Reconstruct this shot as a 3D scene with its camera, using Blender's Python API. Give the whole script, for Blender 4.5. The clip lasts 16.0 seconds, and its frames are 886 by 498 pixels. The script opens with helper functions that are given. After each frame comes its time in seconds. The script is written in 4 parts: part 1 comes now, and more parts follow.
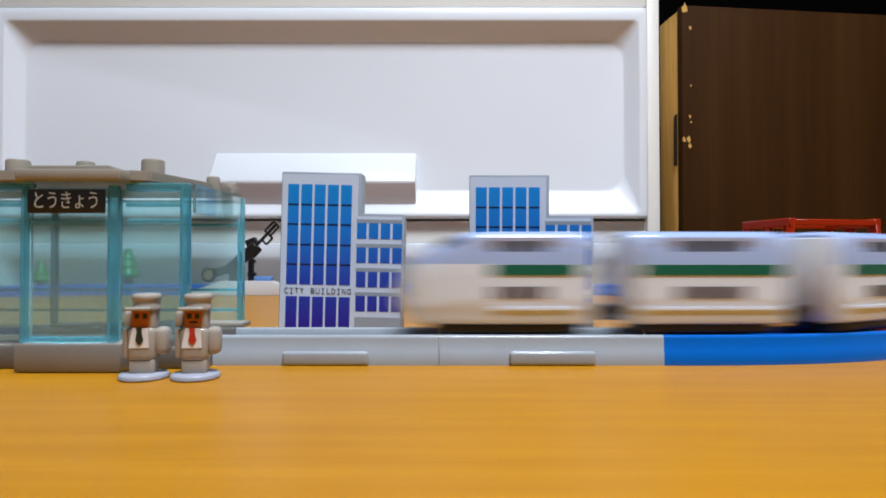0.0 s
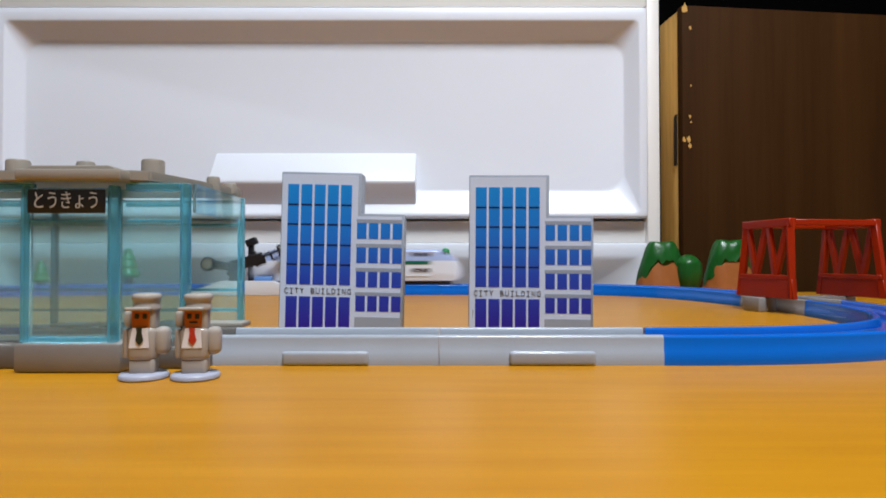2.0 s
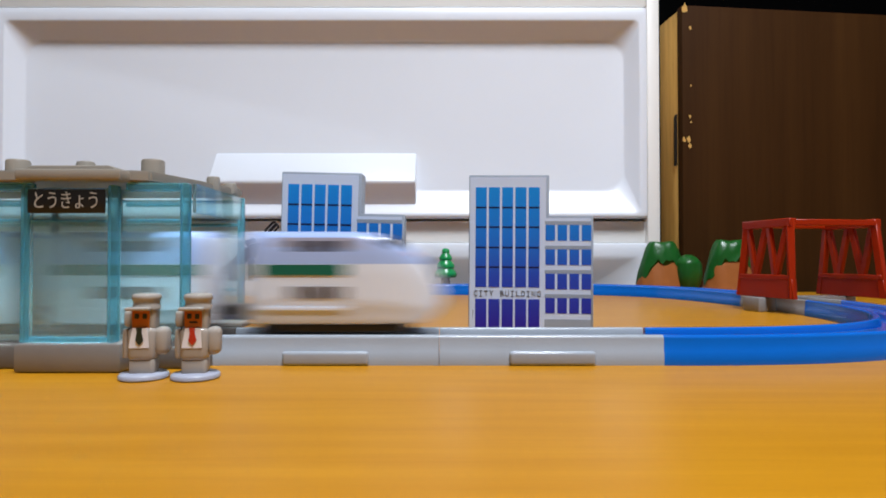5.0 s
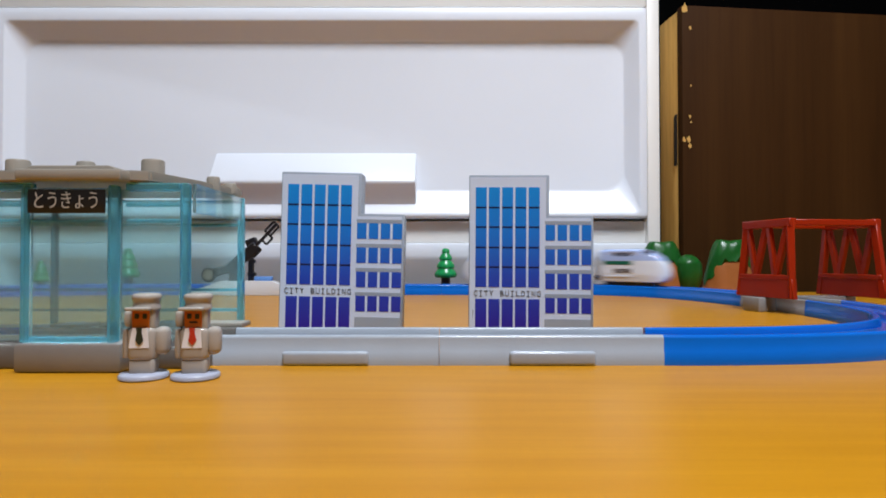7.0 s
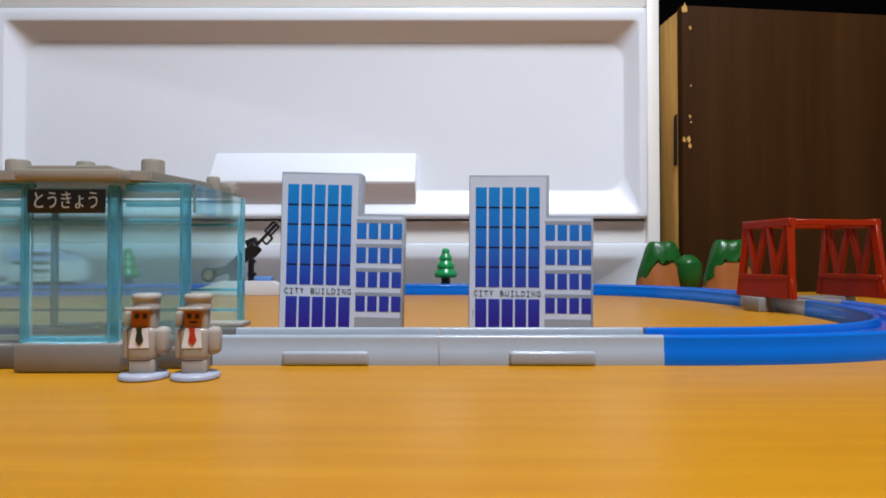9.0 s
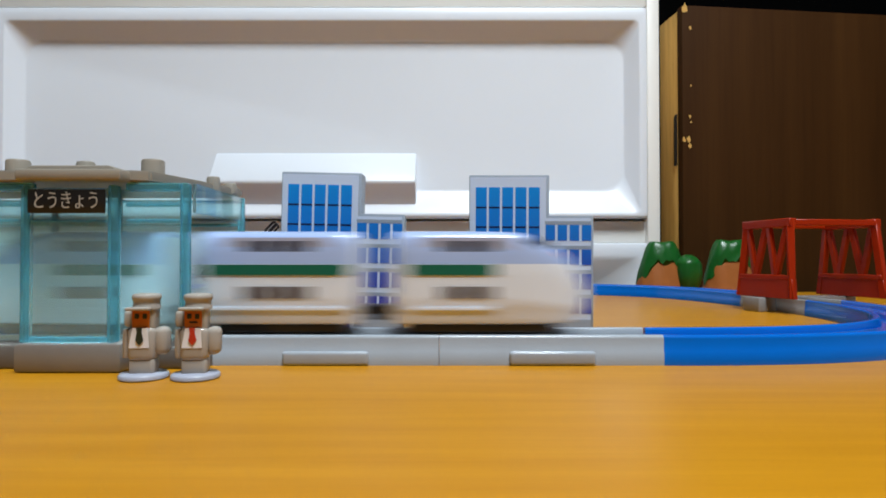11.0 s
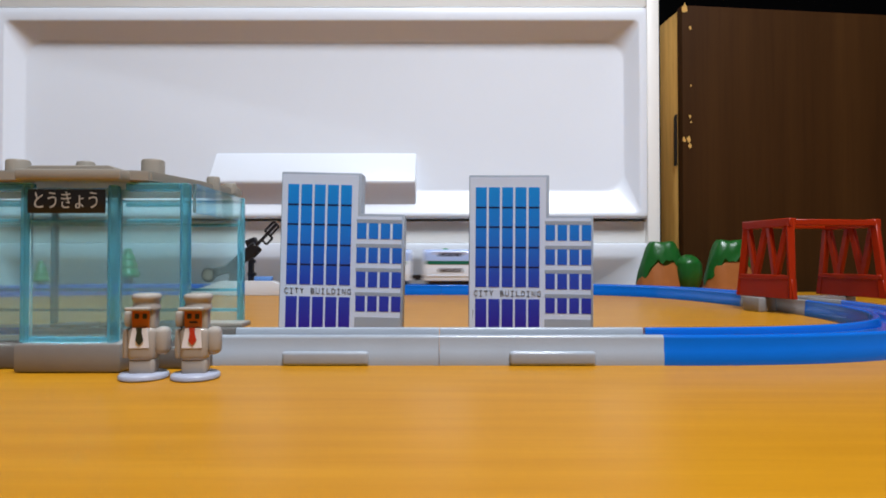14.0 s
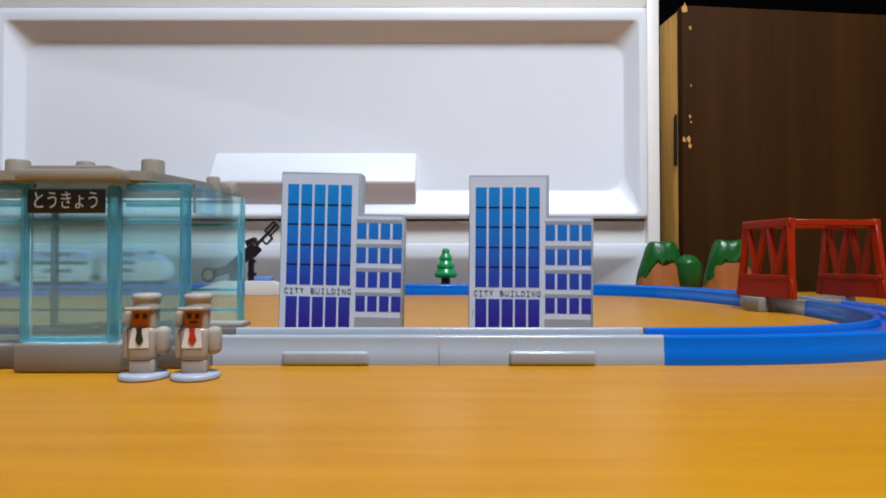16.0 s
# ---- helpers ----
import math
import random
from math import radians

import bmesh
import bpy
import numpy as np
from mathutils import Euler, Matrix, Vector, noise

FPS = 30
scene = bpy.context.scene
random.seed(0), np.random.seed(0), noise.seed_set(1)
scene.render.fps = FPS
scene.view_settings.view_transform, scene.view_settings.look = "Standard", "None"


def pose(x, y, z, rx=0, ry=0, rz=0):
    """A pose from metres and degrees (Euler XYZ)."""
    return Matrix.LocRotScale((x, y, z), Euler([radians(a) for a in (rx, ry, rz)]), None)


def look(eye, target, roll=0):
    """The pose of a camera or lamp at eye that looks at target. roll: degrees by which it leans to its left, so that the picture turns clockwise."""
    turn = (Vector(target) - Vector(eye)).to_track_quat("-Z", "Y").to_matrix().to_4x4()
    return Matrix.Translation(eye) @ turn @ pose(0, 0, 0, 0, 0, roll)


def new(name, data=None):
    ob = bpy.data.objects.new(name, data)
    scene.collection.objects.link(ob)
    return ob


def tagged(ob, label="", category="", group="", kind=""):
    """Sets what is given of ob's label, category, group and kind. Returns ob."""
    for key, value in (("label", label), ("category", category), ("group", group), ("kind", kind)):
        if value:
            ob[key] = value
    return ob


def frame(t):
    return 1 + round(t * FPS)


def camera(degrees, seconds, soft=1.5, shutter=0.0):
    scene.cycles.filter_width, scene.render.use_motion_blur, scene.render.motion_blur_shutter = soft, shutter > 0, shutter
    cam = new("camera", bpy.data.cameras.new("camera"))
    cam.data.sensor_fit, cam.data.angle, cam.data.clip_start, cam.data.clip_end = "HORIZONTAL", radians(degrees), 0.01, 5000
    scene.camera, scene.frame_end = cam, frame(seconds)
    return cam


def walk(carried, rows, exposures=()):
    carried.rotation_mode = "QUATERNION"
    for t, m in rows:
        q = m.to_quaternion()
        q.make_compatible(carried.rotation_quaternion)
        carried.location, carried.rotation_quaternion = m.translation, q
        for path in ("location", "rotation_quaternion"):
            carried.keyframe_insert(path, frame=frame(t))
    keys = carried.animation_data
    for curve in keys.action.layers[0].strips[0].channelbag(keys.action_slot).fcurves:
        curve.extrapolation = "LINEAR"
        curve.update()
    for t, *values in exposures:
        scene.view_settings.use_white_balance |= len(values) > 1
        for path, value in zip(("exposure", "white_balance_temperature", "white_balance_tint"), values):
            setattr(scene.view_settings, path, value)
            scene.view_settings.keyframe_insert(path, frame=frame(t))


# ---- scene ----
cam = camera(74.02, 16.0, soft=1.8, shutter=0.9)
EYE = (0.0, 0.0, 0.0376)
VIEW = look(EYE, (0.0, 1.0, 0.0376 + 0.01692))
walk(cam, [(0.0, VIEW), (16.0, VIEW)],
     exposures=[(0.0, 0.0, 6450, 8), (0.6, 0.0, 6550, 10), (5.8, 0.0, 6500, 10), (6.4, 0.0, 6560, 5), (7.0, 0.0, 6500, 10), (9.2, 0.0, 6450, 10), (11.3, -0.05, 6550, 3), (12.0, 0.0, 6900, 7), (12.6, 0.0, 6720, 7), (13.1, 0.0, 6660, 8), (13.6, 0.0, 6580, 10), (14.5, 0.0, 6450, 10), (16.0, 0.0, 6400, 9)])

# ---- light ----
world = bpy.data.worlds.new("room_air")
scene.world = world
world.use_nodes = True
world.node_tree.nodes["Background"].inputs[0].default_value = (0.8, 0.88, 1.0, 1)
world.node_tree.nodes["Background"].inputs[1].default_value = 0.3
LAMP = (0.22, -0.22, 1.52)
lamp_data = bpy.data.lights.new("ceiling_lamp_light", "AREA")
lamp_data.shape, lamp_data.size = "DISK", 0.5
lamp_data.energy = 41.0
lamp_data.color = (0.85, 0.905, 1.0)
lamp_ob = new("ceiling_lamp_light", lamp_data)
lamp_ob.matrix_world = look(LAMP, (LAMP[0], LAMP[1] + 0.001, 0.0))


# ---- materials ----
def mat(name, color, rough=0.4, metal=0.0, vary=0.06, scale=60.0, bump=0.02, fine=900.0, coat=0.0, trans=0.0, ior=1.45, sss=0.0, spec=0.5):
    """A surface with cloudy variation of its colour and roughness and a fine relief."""
    m = bpy.data.materials.new(name)
    m.use_nodes = True
    nt = m.node_tree
    b = nt.nodes["Principled BSDF"]
    tc = nt.nodes.new("ShaderNodeTexCoord")
    n1 = nt.nodes.new("ShaderNodeTexNoise")
    n1.inputs["Scale"].default_value, n1.inputs["Detail"].default_value = scale, 5
    nt.links.new(tc.outputs["Object"], n1.inputs["Vector"])
    ramp = nt.nodes.new("ShaderNodeMapRange")
    ramp.inputs["To Min"].default_value, ramp.inputs["To Max"].default_value = 1 - vary, 1 + vary
    nt.links.new(n1.outputs["Fac"], ramp.inputs["Value"])
    mul = nt.nodes.new("ShaderNodeMixRGB")
    mul.blend_type = "MULTIPLY"
    mul.inputs[0].default_value = 1.0
    mul.inputs[1].default_value = (*color, 1)
    nt.links.new(ramp.outputs[0], mul.inputs[2])
    nt.links.new(mul.outputs[0], b.inputs["Base Color"])
    r2 = nt.nodes.new("ShaderNodeMapRange")
    r2.inputs["To Min"].default_value, r2.inputs["To Max"].default_value = max(0.02, rough * 0.8), min(1, rough * 1.2)
    nt.links.new(n1.outputs["Fac"], r2.inputs["Value"])
    nt.links.new(r2.outputs[0], b.inputs["Roughness"])
    b.inputs["Metallic"].default_value = metal
    b.inputs["Specular IOR Level"].default_value = spec
    b.inputs["IOR"].default_value = ior
    b.inputs["Coat Weight"].default_value = coat
    b.inputs["Transmission Weight"].default_value = trans
    if sss:
        b.inputs["Subsurface Weight"].default_value = sss
        b.inputs["Subsurface Radius"].default_value = (0.003, 0.003, 0.003)
    if bump:
        n2 = nt.nodes.new("ShaderNodeTexNoise")
        n2.inputs["Scale"].default_value, n2.inputs["Detail"].default_value = fine, 3
        nt.links.new(tc.outputs["Object"], n2.inputs["Vector"])
        bp = nt.nodes.new("ShaderNodeBump")
        bp.inputs["Strength"].default_value, bp.inputs["Distance"].default_value = bump, 0.001
        nt.links.new(n2.outputs["Fac"], bp.inputs["Height"])
        nt.links.new(bp.outputs[0], b.inputs["Normal"])
    return m


def wood(name, dark, light, stretch, scale, rough, coat=0.0, bump=0.03, blotch=0.12, spec=0.5, pore=0.86):
    """Grain lines drawn out along one axis, with pores and slow blotches."""
    m = bpy.data.materials.new(name)
    m.use_nodes = True
    nt = m.node_tree
    b = nt.nodes["Principled BSDF"]
    tc = nt.nodes.new("ShaderNodeTexCoord")
    mp = nt.nodes.new("ShaderNodeMapping")
    mp.inputs["Scale"].default_value = stretch
    nt.links.new(tc.outputs["Object"], mp.inputs["Vector"])
    grain = nt.nodes.new("ShaderNodeTexNoise")
    grain.inputs["Scale"].default_value, grain.inputs["Detail"].default_value = scale, 8
    grain.inputs["Distortion"].default_value = 0.0
    nt.links.new(mp.outputs[0], grain.inputs["Vector"])
    pores = nt.nodes.new("ShaderNodeTexNoise")
    pores.inputs["Scale"].default_value, pores.inputs["Detail"].default_value = scale * 6, 4
    nt.links.new(mp.outputs[0], pores.inputs["Vector"])
    slow = nt.nodes.new("ShaderNodeTexNoise")
    slow.inputs["Scale"].default_value, slow.inputs["Detail"].default_value = 4.0, 3
    nt.links.new(tc.outputs["Object"], slow.inputs["Vector"])
    ramp = nt.nodes.new("ShaderNodeValToRGB")
    ramp.color_ramp.elements[0].position, ramp.color_ramp.elements[0].color = 0.32, (*dark, 1)
    ramp.color_ramp.elements[1].position, ramp.color_ramp.elements[1].color = 0.68, (*light, 1)
    nt.links.new(grain.outputs["Fac"], ramp.inputs[0])
    pm = nt.nodes.new("ShaderNodeMapRange")
    pm.inputs["From Min"].default_value, pm.inputs["From Max"].default_value = 0.3, 0.55
    pm.inputs["To Min"].default_value, pm.inputs["To Max"].default_value = pore, 1.0
    nt.links.new(pores.outputs["Fac"], pm.inputs["Value"])
    sm = nt.nodes.new("ShaderNodeMapRange")
    sm.inputs["To Min"].default_value, sm.inputs["To Max"].default_value = 1 - blotch, 1 + blotch
    nt.links.new(slow.outputs["Fac"], sm.inputs["Value"])
    both = nt.nodes.new("ShaderNodeMath")
    both.operation = "MULTIPLY"
    nt.links.new(pm.outputs[0], both.inputs[0])
    nt.links.new(sm.outputs[0], both.inputs[1])
    mul = nt.nodes.new("ShaderNodeMixRGB")
    mul.blend_type = "MULTIPLY"
    mul.inputs[0].default_value = 1.0
    nt.links.new(ramp.outputs[0], mul.inputs[1])
    nt.links.new(both.outputs[0], mul.inputs[2])
    nt.links.new(mul.outputs[0], b.inputs["Base Color"])
    rr = nt.nodes.new("ShaderNodeMapRange")
    rr.inputs["To Min"].default_value, rr.inputs["To Max"].default_value = rough * 0.8, rough * 1.25
    nt.links.new(slow.outputs["Fac"], rr.inputs["Value"])
    nt.links.new(rr.outputs[0], b.inputs["Roughness"])
    b.inputs["Specular IOR Level"].default_value = spec
    b.inputs["Coat Weight"].default_value = coat
    b.inputs["Coat Roughness"].default_value = 0.12
    bp = nt.nodes.new("ShaderNodeBump")
    bp.inputs["Strength"].default_value, bp.inputs["Distance"].default_value = bump, 0.0006
    nt.links.new(pores.outputs["Fac"], bp.inputs["Height"])
    if bump:
        nt.links.new(bp.outputs[0], b.inputs["Normal"])
    return m


def print_blue():
    """Printed windows: sky blue towards the top of the sheet, indigo at its foot."""
    m = mat("print_blue", (0.02, 0.15, 0.5), 0.35, vary=0.05, bump=0.01)
    nt = m.node_tree
    geo = nt.nodes.new("ShaderNodeNewGeometry")
    sep = nt.nodes.new("ShaderNodeSeparateXYZ")
    nt.links.new(geo.outputs["Position"], sep.inputs[0])
    mr = nt.nodes.new("ShaderNodeMapRange")
    mr.inputs["From Min"].default_value, mr.inputs["From Max"].default_value = 0.006, 0.072
    nt.links.new(sep.outputs["Z"], mr.inputs["Value"])
    ramp = nt.nodes.new("ShaderNodeValToRGB")
    cr = ramp.color_ramp
    cr.elements[0].position, cr.elements[0].color = 0.0, (0.030, 0.012, 0.31, 1)
    cr.elements[1].position, cr.elements[1].color = 1.0, (0.008, 0.27, 0.74, 1)
    e = cr.elements.new(0.35)
    e.color = (0.018, 0.060, 0.44, 1)
    e = cr.elements.new(0.65)
    e.color = (0.010, 0.18, 0.64, 1)
    nt.links.new(mr.outputs[0], ramp.inputs[0])
    mul = [n for n in nt.nodes if n.bl_idname == "ShaderNodeMixRGB"][0]
    nt.links.new(ramp.outputs[0], mul.inputs[1])
    return m


M_TABLE = wood("table_wood", (0.430, 0.180, 0.0065), (0.495, 0.217, 0.010), (2.0, 30.0, 30.0), 5.0, 0.35, coat=0.0, spec=0.13, bump=0.0, pore=0.975, blotch=0.07)
M_DARKWOOD = wood("dark_walnut_veneer", (0.034, 0.0133, 0.0033), (0.047, 0.0190, 0.0048), (16.0, 16.0, 0.5), 2.6, 0.55, bump=0.05, spec=0.04)
M_RAWWOOD = wood("raw_board_edge", (0.55, 0.30, 0.065), (0.68, 0.40, 0.10), (20.0, 20.0, 1.5), 4.0, 0.6, bump=0.1)
M_CHEST = mat("white_cabinet_plastic", (0.755, 0.80, 0.865), 0.32, vary=0.025, scale=6, bump=0.03, fine=300)
M_CHESTBODY = mat("ivory_carcass", (0.74, 0.72, 0.68), 0.45, vary=0.03, scale=8, bump=0.03, fine=300)
M_GREY = mat("grey_rail_plastic", (0.335, 0.370, 0.415), 0.17, vary=0.05, scale=80, bump=0.04)
# the platform's warm grey, darkened: shade under the station is in the colour
M_GREYSHADED = mat("shaded_warm_grey_plastic", (0.125, 0.113, 0.102), 0.36, vary=0.06, scale=90, bump=0.04)
M_PLATFORM = mat("platform_grey_plastic", (0.215, 0.198, 0.182), 0.18, vary=0.06, scale=90, bump=0.03)
M_ROOF = mat("beige_grey_roof_plastic", (0.30, 0.272, 0.228), 0.33, vary=0.06, scale=90, bump=0.03)
M_BLUE = mat("blue_rail_plastic", (0.004, 0.118, 0.50), 0.15, vary=0.05, scale=70, bump=0.03, spec=0.36)
M_LEVER = mat("pale_blue_lever_plastic", (0.13, 0.30, 0.68), 0.3, vary=0.05, scale=90, bump=0.03)
M_KERB = mat("pale_kerb_plastic", (0.62, 0.625, 0.64), 0.3, vary=0.05, scale=80, bump=0.03)
M_FOOT = mat("grey_bridge_foot_plastic", (0.25, 0.245, 0.24), 0.22, vary=0.06, scale=90, bump=0.03)
M_RED = mat("red_bridge_plastic", (0.33, 0.020, 0.002), 0.33, vary=0.06, scale=80, bump=0.04, spec=0.25)
M_GREEN = mat("green_tree_plastic", (0.012, 0.27, 0.075), 0.25, vary=0.08, scale=120, bump=0.03)
M_MOSS = mat("dark_green_hill_paint", (0.008, 0.088, 0.012), 0.33, vary=0.18, scale=120, bump=0.25, fine=400)
M_EARTH = mat("orange_brown_hill_plastic", (0.33, 0.110, 0.026), 0.42, vary=0.12, scale=110, bump=0.2, fine=400)
M_BLACK = mat("black_plastic", (0.012, 0.012, 0.014), 0.33, vary=0.1, bump=0.03)
M_TRUNK = mat("dark_trunk_plastic", (0.025, 0.018, 0.014), 0.4)
M_DARKGREY = mat("dark_grey_plastic", (0.05, 0.055, 0.06), 0.36)
M_WHITE = mat("white_train_plastic", (0.73, 0.79, 0.88), 0.24, vary=0.03, scale=60, bump=0.02, coat=0.2)
M_SKY = mat("pale_blue_train_paint", (0.38, 0.49, 0.78), 0.22, vary=0.04, scale=60, bump=0.02, coat=0.3)
M_LAMPRED = mat("faint_pink_lamp_print", (0.55, 0.36, 0.46), 0.3)
M_STRIPE = mat("green_stripe_print", (0.006, 0.12, 0.075), 0.3, vary=0.05)
M_PANE = mat("dark_window_print", (0.055, 0.06, 0.085), 0.25, vary=0.08)
M_PANEFRAME = mat("lilac_window_band", (0.42, 0.45, 0.60), 0.3, vary=0.04)
M_BROWNPANE = mat("brown_window_print", (0.075, 0.055, 0.05), 0.3, vary=0.1)
M_PAPER = mat("white_printed_card", (0.61, 0.70, 0.86), 0.45, vary=0.03, scale=50, bump=0.03)
M_CARDGREY = mat("grey_card_edge", (0.31, 0.36, 0.43), 0.5, vary=0.06)
M_NAVY = mat("navy_line_print", (0.006, 0.008, 0.06), 0.4)
M_INK = mat("dark_grey_lettering", (0.075, 0.08, 0.10), 0.5)
M_PRINT = print_blue()
M_SIGN = mat("black_sign_print", (0.012, 0.011, 0.010), 0.3, vary=0.15)
M_SIGNTEXT = mat("cream_lettering", (0.40, 0.37, 0.32), 0.4)
M_GLASS = mat("clear_aqua_plastic", (0.64, 0.87, 0.89), 0.03, vary=0.02, bump=0.0, trans=0.90, ior=1.45)
M_GLASSRIB = mat("deep_aqua_plastic", (0.18, 0.52, 0.62), 0.06, vary=0.03, bump=0.0, trans=0.78, ior=1.4)
M_SUIT = mat("grey_figure_plastic", (0.37, 0.335, 0.295), 0.11, vary=0.05, scale=200, bump=0.03)
M_BASEGREY = mat("pale_grey_figure_base", (0.36, 0.38, 0.46), 0.3, vary=0.04, scale=150)
M_FACE = mat("orange_sticker", (0.52, 0.135, 0.008), 0.45, vary=0.12, scale=400)
M_SHIRT = mat("white_sticker", (0.78, 0.78, 0.82), 0.4, vary=0.03)
M_TIEDARK = mat("dark_green_tie_sticker", (0.018, 0.026, 0.016), 0.4)
M_TIERED = mat("red_tie_sticker", (0.46, 0.03, 0.012), 0.4)
M_WALL = mat("pale_grey_wallpaper", (0.50, 0.52, 0.55), 0.8, vary=0.05, scale=5, bump=0.2, fine=200)
# near-black without gloss: the shade behind the furniture, put into the colour
M_WALLSHADE = mat("painted_wall_shade", (0.002, 0.002, 0.002), 0.95, vary=0.2, scale=4, bump=0.1, fine=200, spec=0.0)
M_FLOOR = wood("floor_boards", (0.14, 0.07, 0.03), (0.22, 0.12, 0.06), (1.0, 10.0, 10.0), 4.0, 0.4)
M_LAMP = bpy.data.materials.new("lamp_shade_glow")
M_LAMP.use_nodes = True
M_LAMP.node_tree.nodes["Principled BSDF"].inputs["Base Color"].default_value = (0.9, 0.9, 0.9, 1)
M_LAMP.node_tree.nodes["Principled BSDF"].inputs["Emission Color"].default_value = (0.95, 0.97, 1, 1)
M_LAMP.node_tree.nodes["Principled BSDF"].inputs["Emission Strength"].default_value = 6.0


# ---- building blocks ----
def solid(bm, verts, faces):
    vs = [bm.verts.new(v) for v in verts]
    for f in faces:
        bm.faces.new([vs[i] for i in f])
    return vs


def box(bm, x0, x1, y0, y1, z0, z1, bevel=0.0, seg=2, m=None):
    """A box, its edges rounded by bevel, added to bm."""
    b = bmesh.new()
    solid(b, [(x0, y0, z0), (x1, y0, z0), (x1, y1, z0), (x0, y1, z0), (x0, y0, z1), (x1, y0, z1), (x1, y1, z1), (x0, y1, z1)],
          [(3, 2, 1, 0), (4, 5, 6, 7), (0, 1, 5, 4), (1, 2, 6, 5), (2, 3, 7, 6), (3, 0, 4, 7)])
    if bevel:
        bmesh.ops.bevel(b, geom=b.edges[:], offset=bevel, segments=seg, affect="EDGES", profile=0.5)
    add(bm, b, m)


def add(bm, b, m=None):
    if m is not None:
        bmesh.ops.transform(b, matrix=m, verts=b.verts)
    me = bpy.data.meshes.new("tmp")
    b.to_mesh(me)
    b.free()
    bm.from_mesh(me)
    bpy.data.meshes.remove(me)


def prism(bm, outline, y0, y1, bevel=0.0, m=None):
    """An outline in x, z pulled from y0 to y1."""
    b = bmesh.new()
    n = len(outline)
    a = [b.verts.new((x, y0, z)) for x, z in outline]
    c = [b.verts.new((x, y1, z)) for x, z in outline]
    b.faces.new(a)
    b.faces.new(c[::-1])
    for i in range(n):
        j = (i + 1) % n
        b.faces.new((a[j], a[i], c[i], c[j]))
    bmesh.ops.recalc_face_normals(b, faces=b.faces)
    if bevel:
        bmesh.ops.bevel(b, geom=b.edges[:], offset=bevel, segments=2, affect="EDGES", profile=0.5)
    add(bm, b, m)


def lathe(bm, profile, n=24, m=None):
    """A profile of radius and height turned round z, its ends closed."""
    b = bmesh.new()
    rings = []
    for r, z in profile:
        rings.append([b.verts.new((r * math.cos(2 * math.pi * k / n), r * math.sin(2 * math.pi * k / n), z)) for k in range(n)])
    for p, q in zip(rings, rings[1:]):
        for k in range(n):
            b.faces.new((p[k], p[(k + 1) % n], q[(k + 1) % n], q[k]))
    b.faces.new(rings[0][::-1])
    b.faces.new(rings[-1])
    add(bm, b, m)


def bar(bm, a, c, width, depth, bevel=0.0):
    """A straight bar from a to c."""
    a, c = Vector(a), Vector(c)
    d = c - a
    t = Matrix.Translation(a) @ d.to_track_quat("X", "Z").to_matrix().to_4x4()
    box(bm, 0, d.length, -depth / 2, depth / 2, -width / 2, width / 2, bevel, 1, t)


def mesh_of(name, bm, material, smooth=40):
    me = bpy.data.meshes.new(name)
    bm.to_mesh(me)
    bm.free()
    for mm in (material if isinstance(material, (list, tuple)) else [material]):
        me.materials.append(mm)
    if smooth:
        for p in me.polygons:
            p.use_smooth = True
        me.set_sharp_from_angle(angle=radians(smooth))
    return me


def part(name, bm, material, parent=None, label="", smooth=40, at=None):
    """One bmesh as one mesh object, under its thing."""
    ob = new(name, mesh_of(name, bm, material, smooth))
    if parent is not None:
        ob.parent = parent
    if at is not None:
        ob.matrix_basis = at
    if label:
        tagged(ob, label)
    return ob


def thing(name, label, category, group="", kind="", at=None):
    ob = new(name)
    ob.empty_display_size = 0.02
    if at is not None:
        ob.matrix_basis = at
    return tagged(ob, label, category, group, kind)


def lettering(name, words, size, material, parent, at, thick=0.00008, spacing=1.0, width=None):
    """Words in the built-in font, turned into a mesh; size is the height of a capital, and width stretches the line."""
    cu = bpy.data.curves.new(name, "FONT")
    cu.body, cu.size, cu.extrude = words, size / 0.7, thick
    cu.align_x, cu.align_y = "CENTER", "CENTER"
    cu.space_character = spacing
    tmp = bpy.data.objects.new("tmp", cu)
    scene.collection.objects.link(tmp)
    bpy.context.view_layer.update()
    me = bpy.data.meshes.new_from_object(tmp.evaluated_get(bpy.context.evaluated_depsgraph_get()))
    bpy.data.objects.remove(tmp)
    if width and len(me.vertices):
        xs = [v.co.x for v in me.vertices]
        k = width / (max(xs) - min(xs))
        for v in me.vertices:
            v.co.x *= k
    me.materials.clear()
    me.materials.append(material)
    ob = new(name, me)
    ob.parent = parent
    ob.matrix_basis = at
    return ob


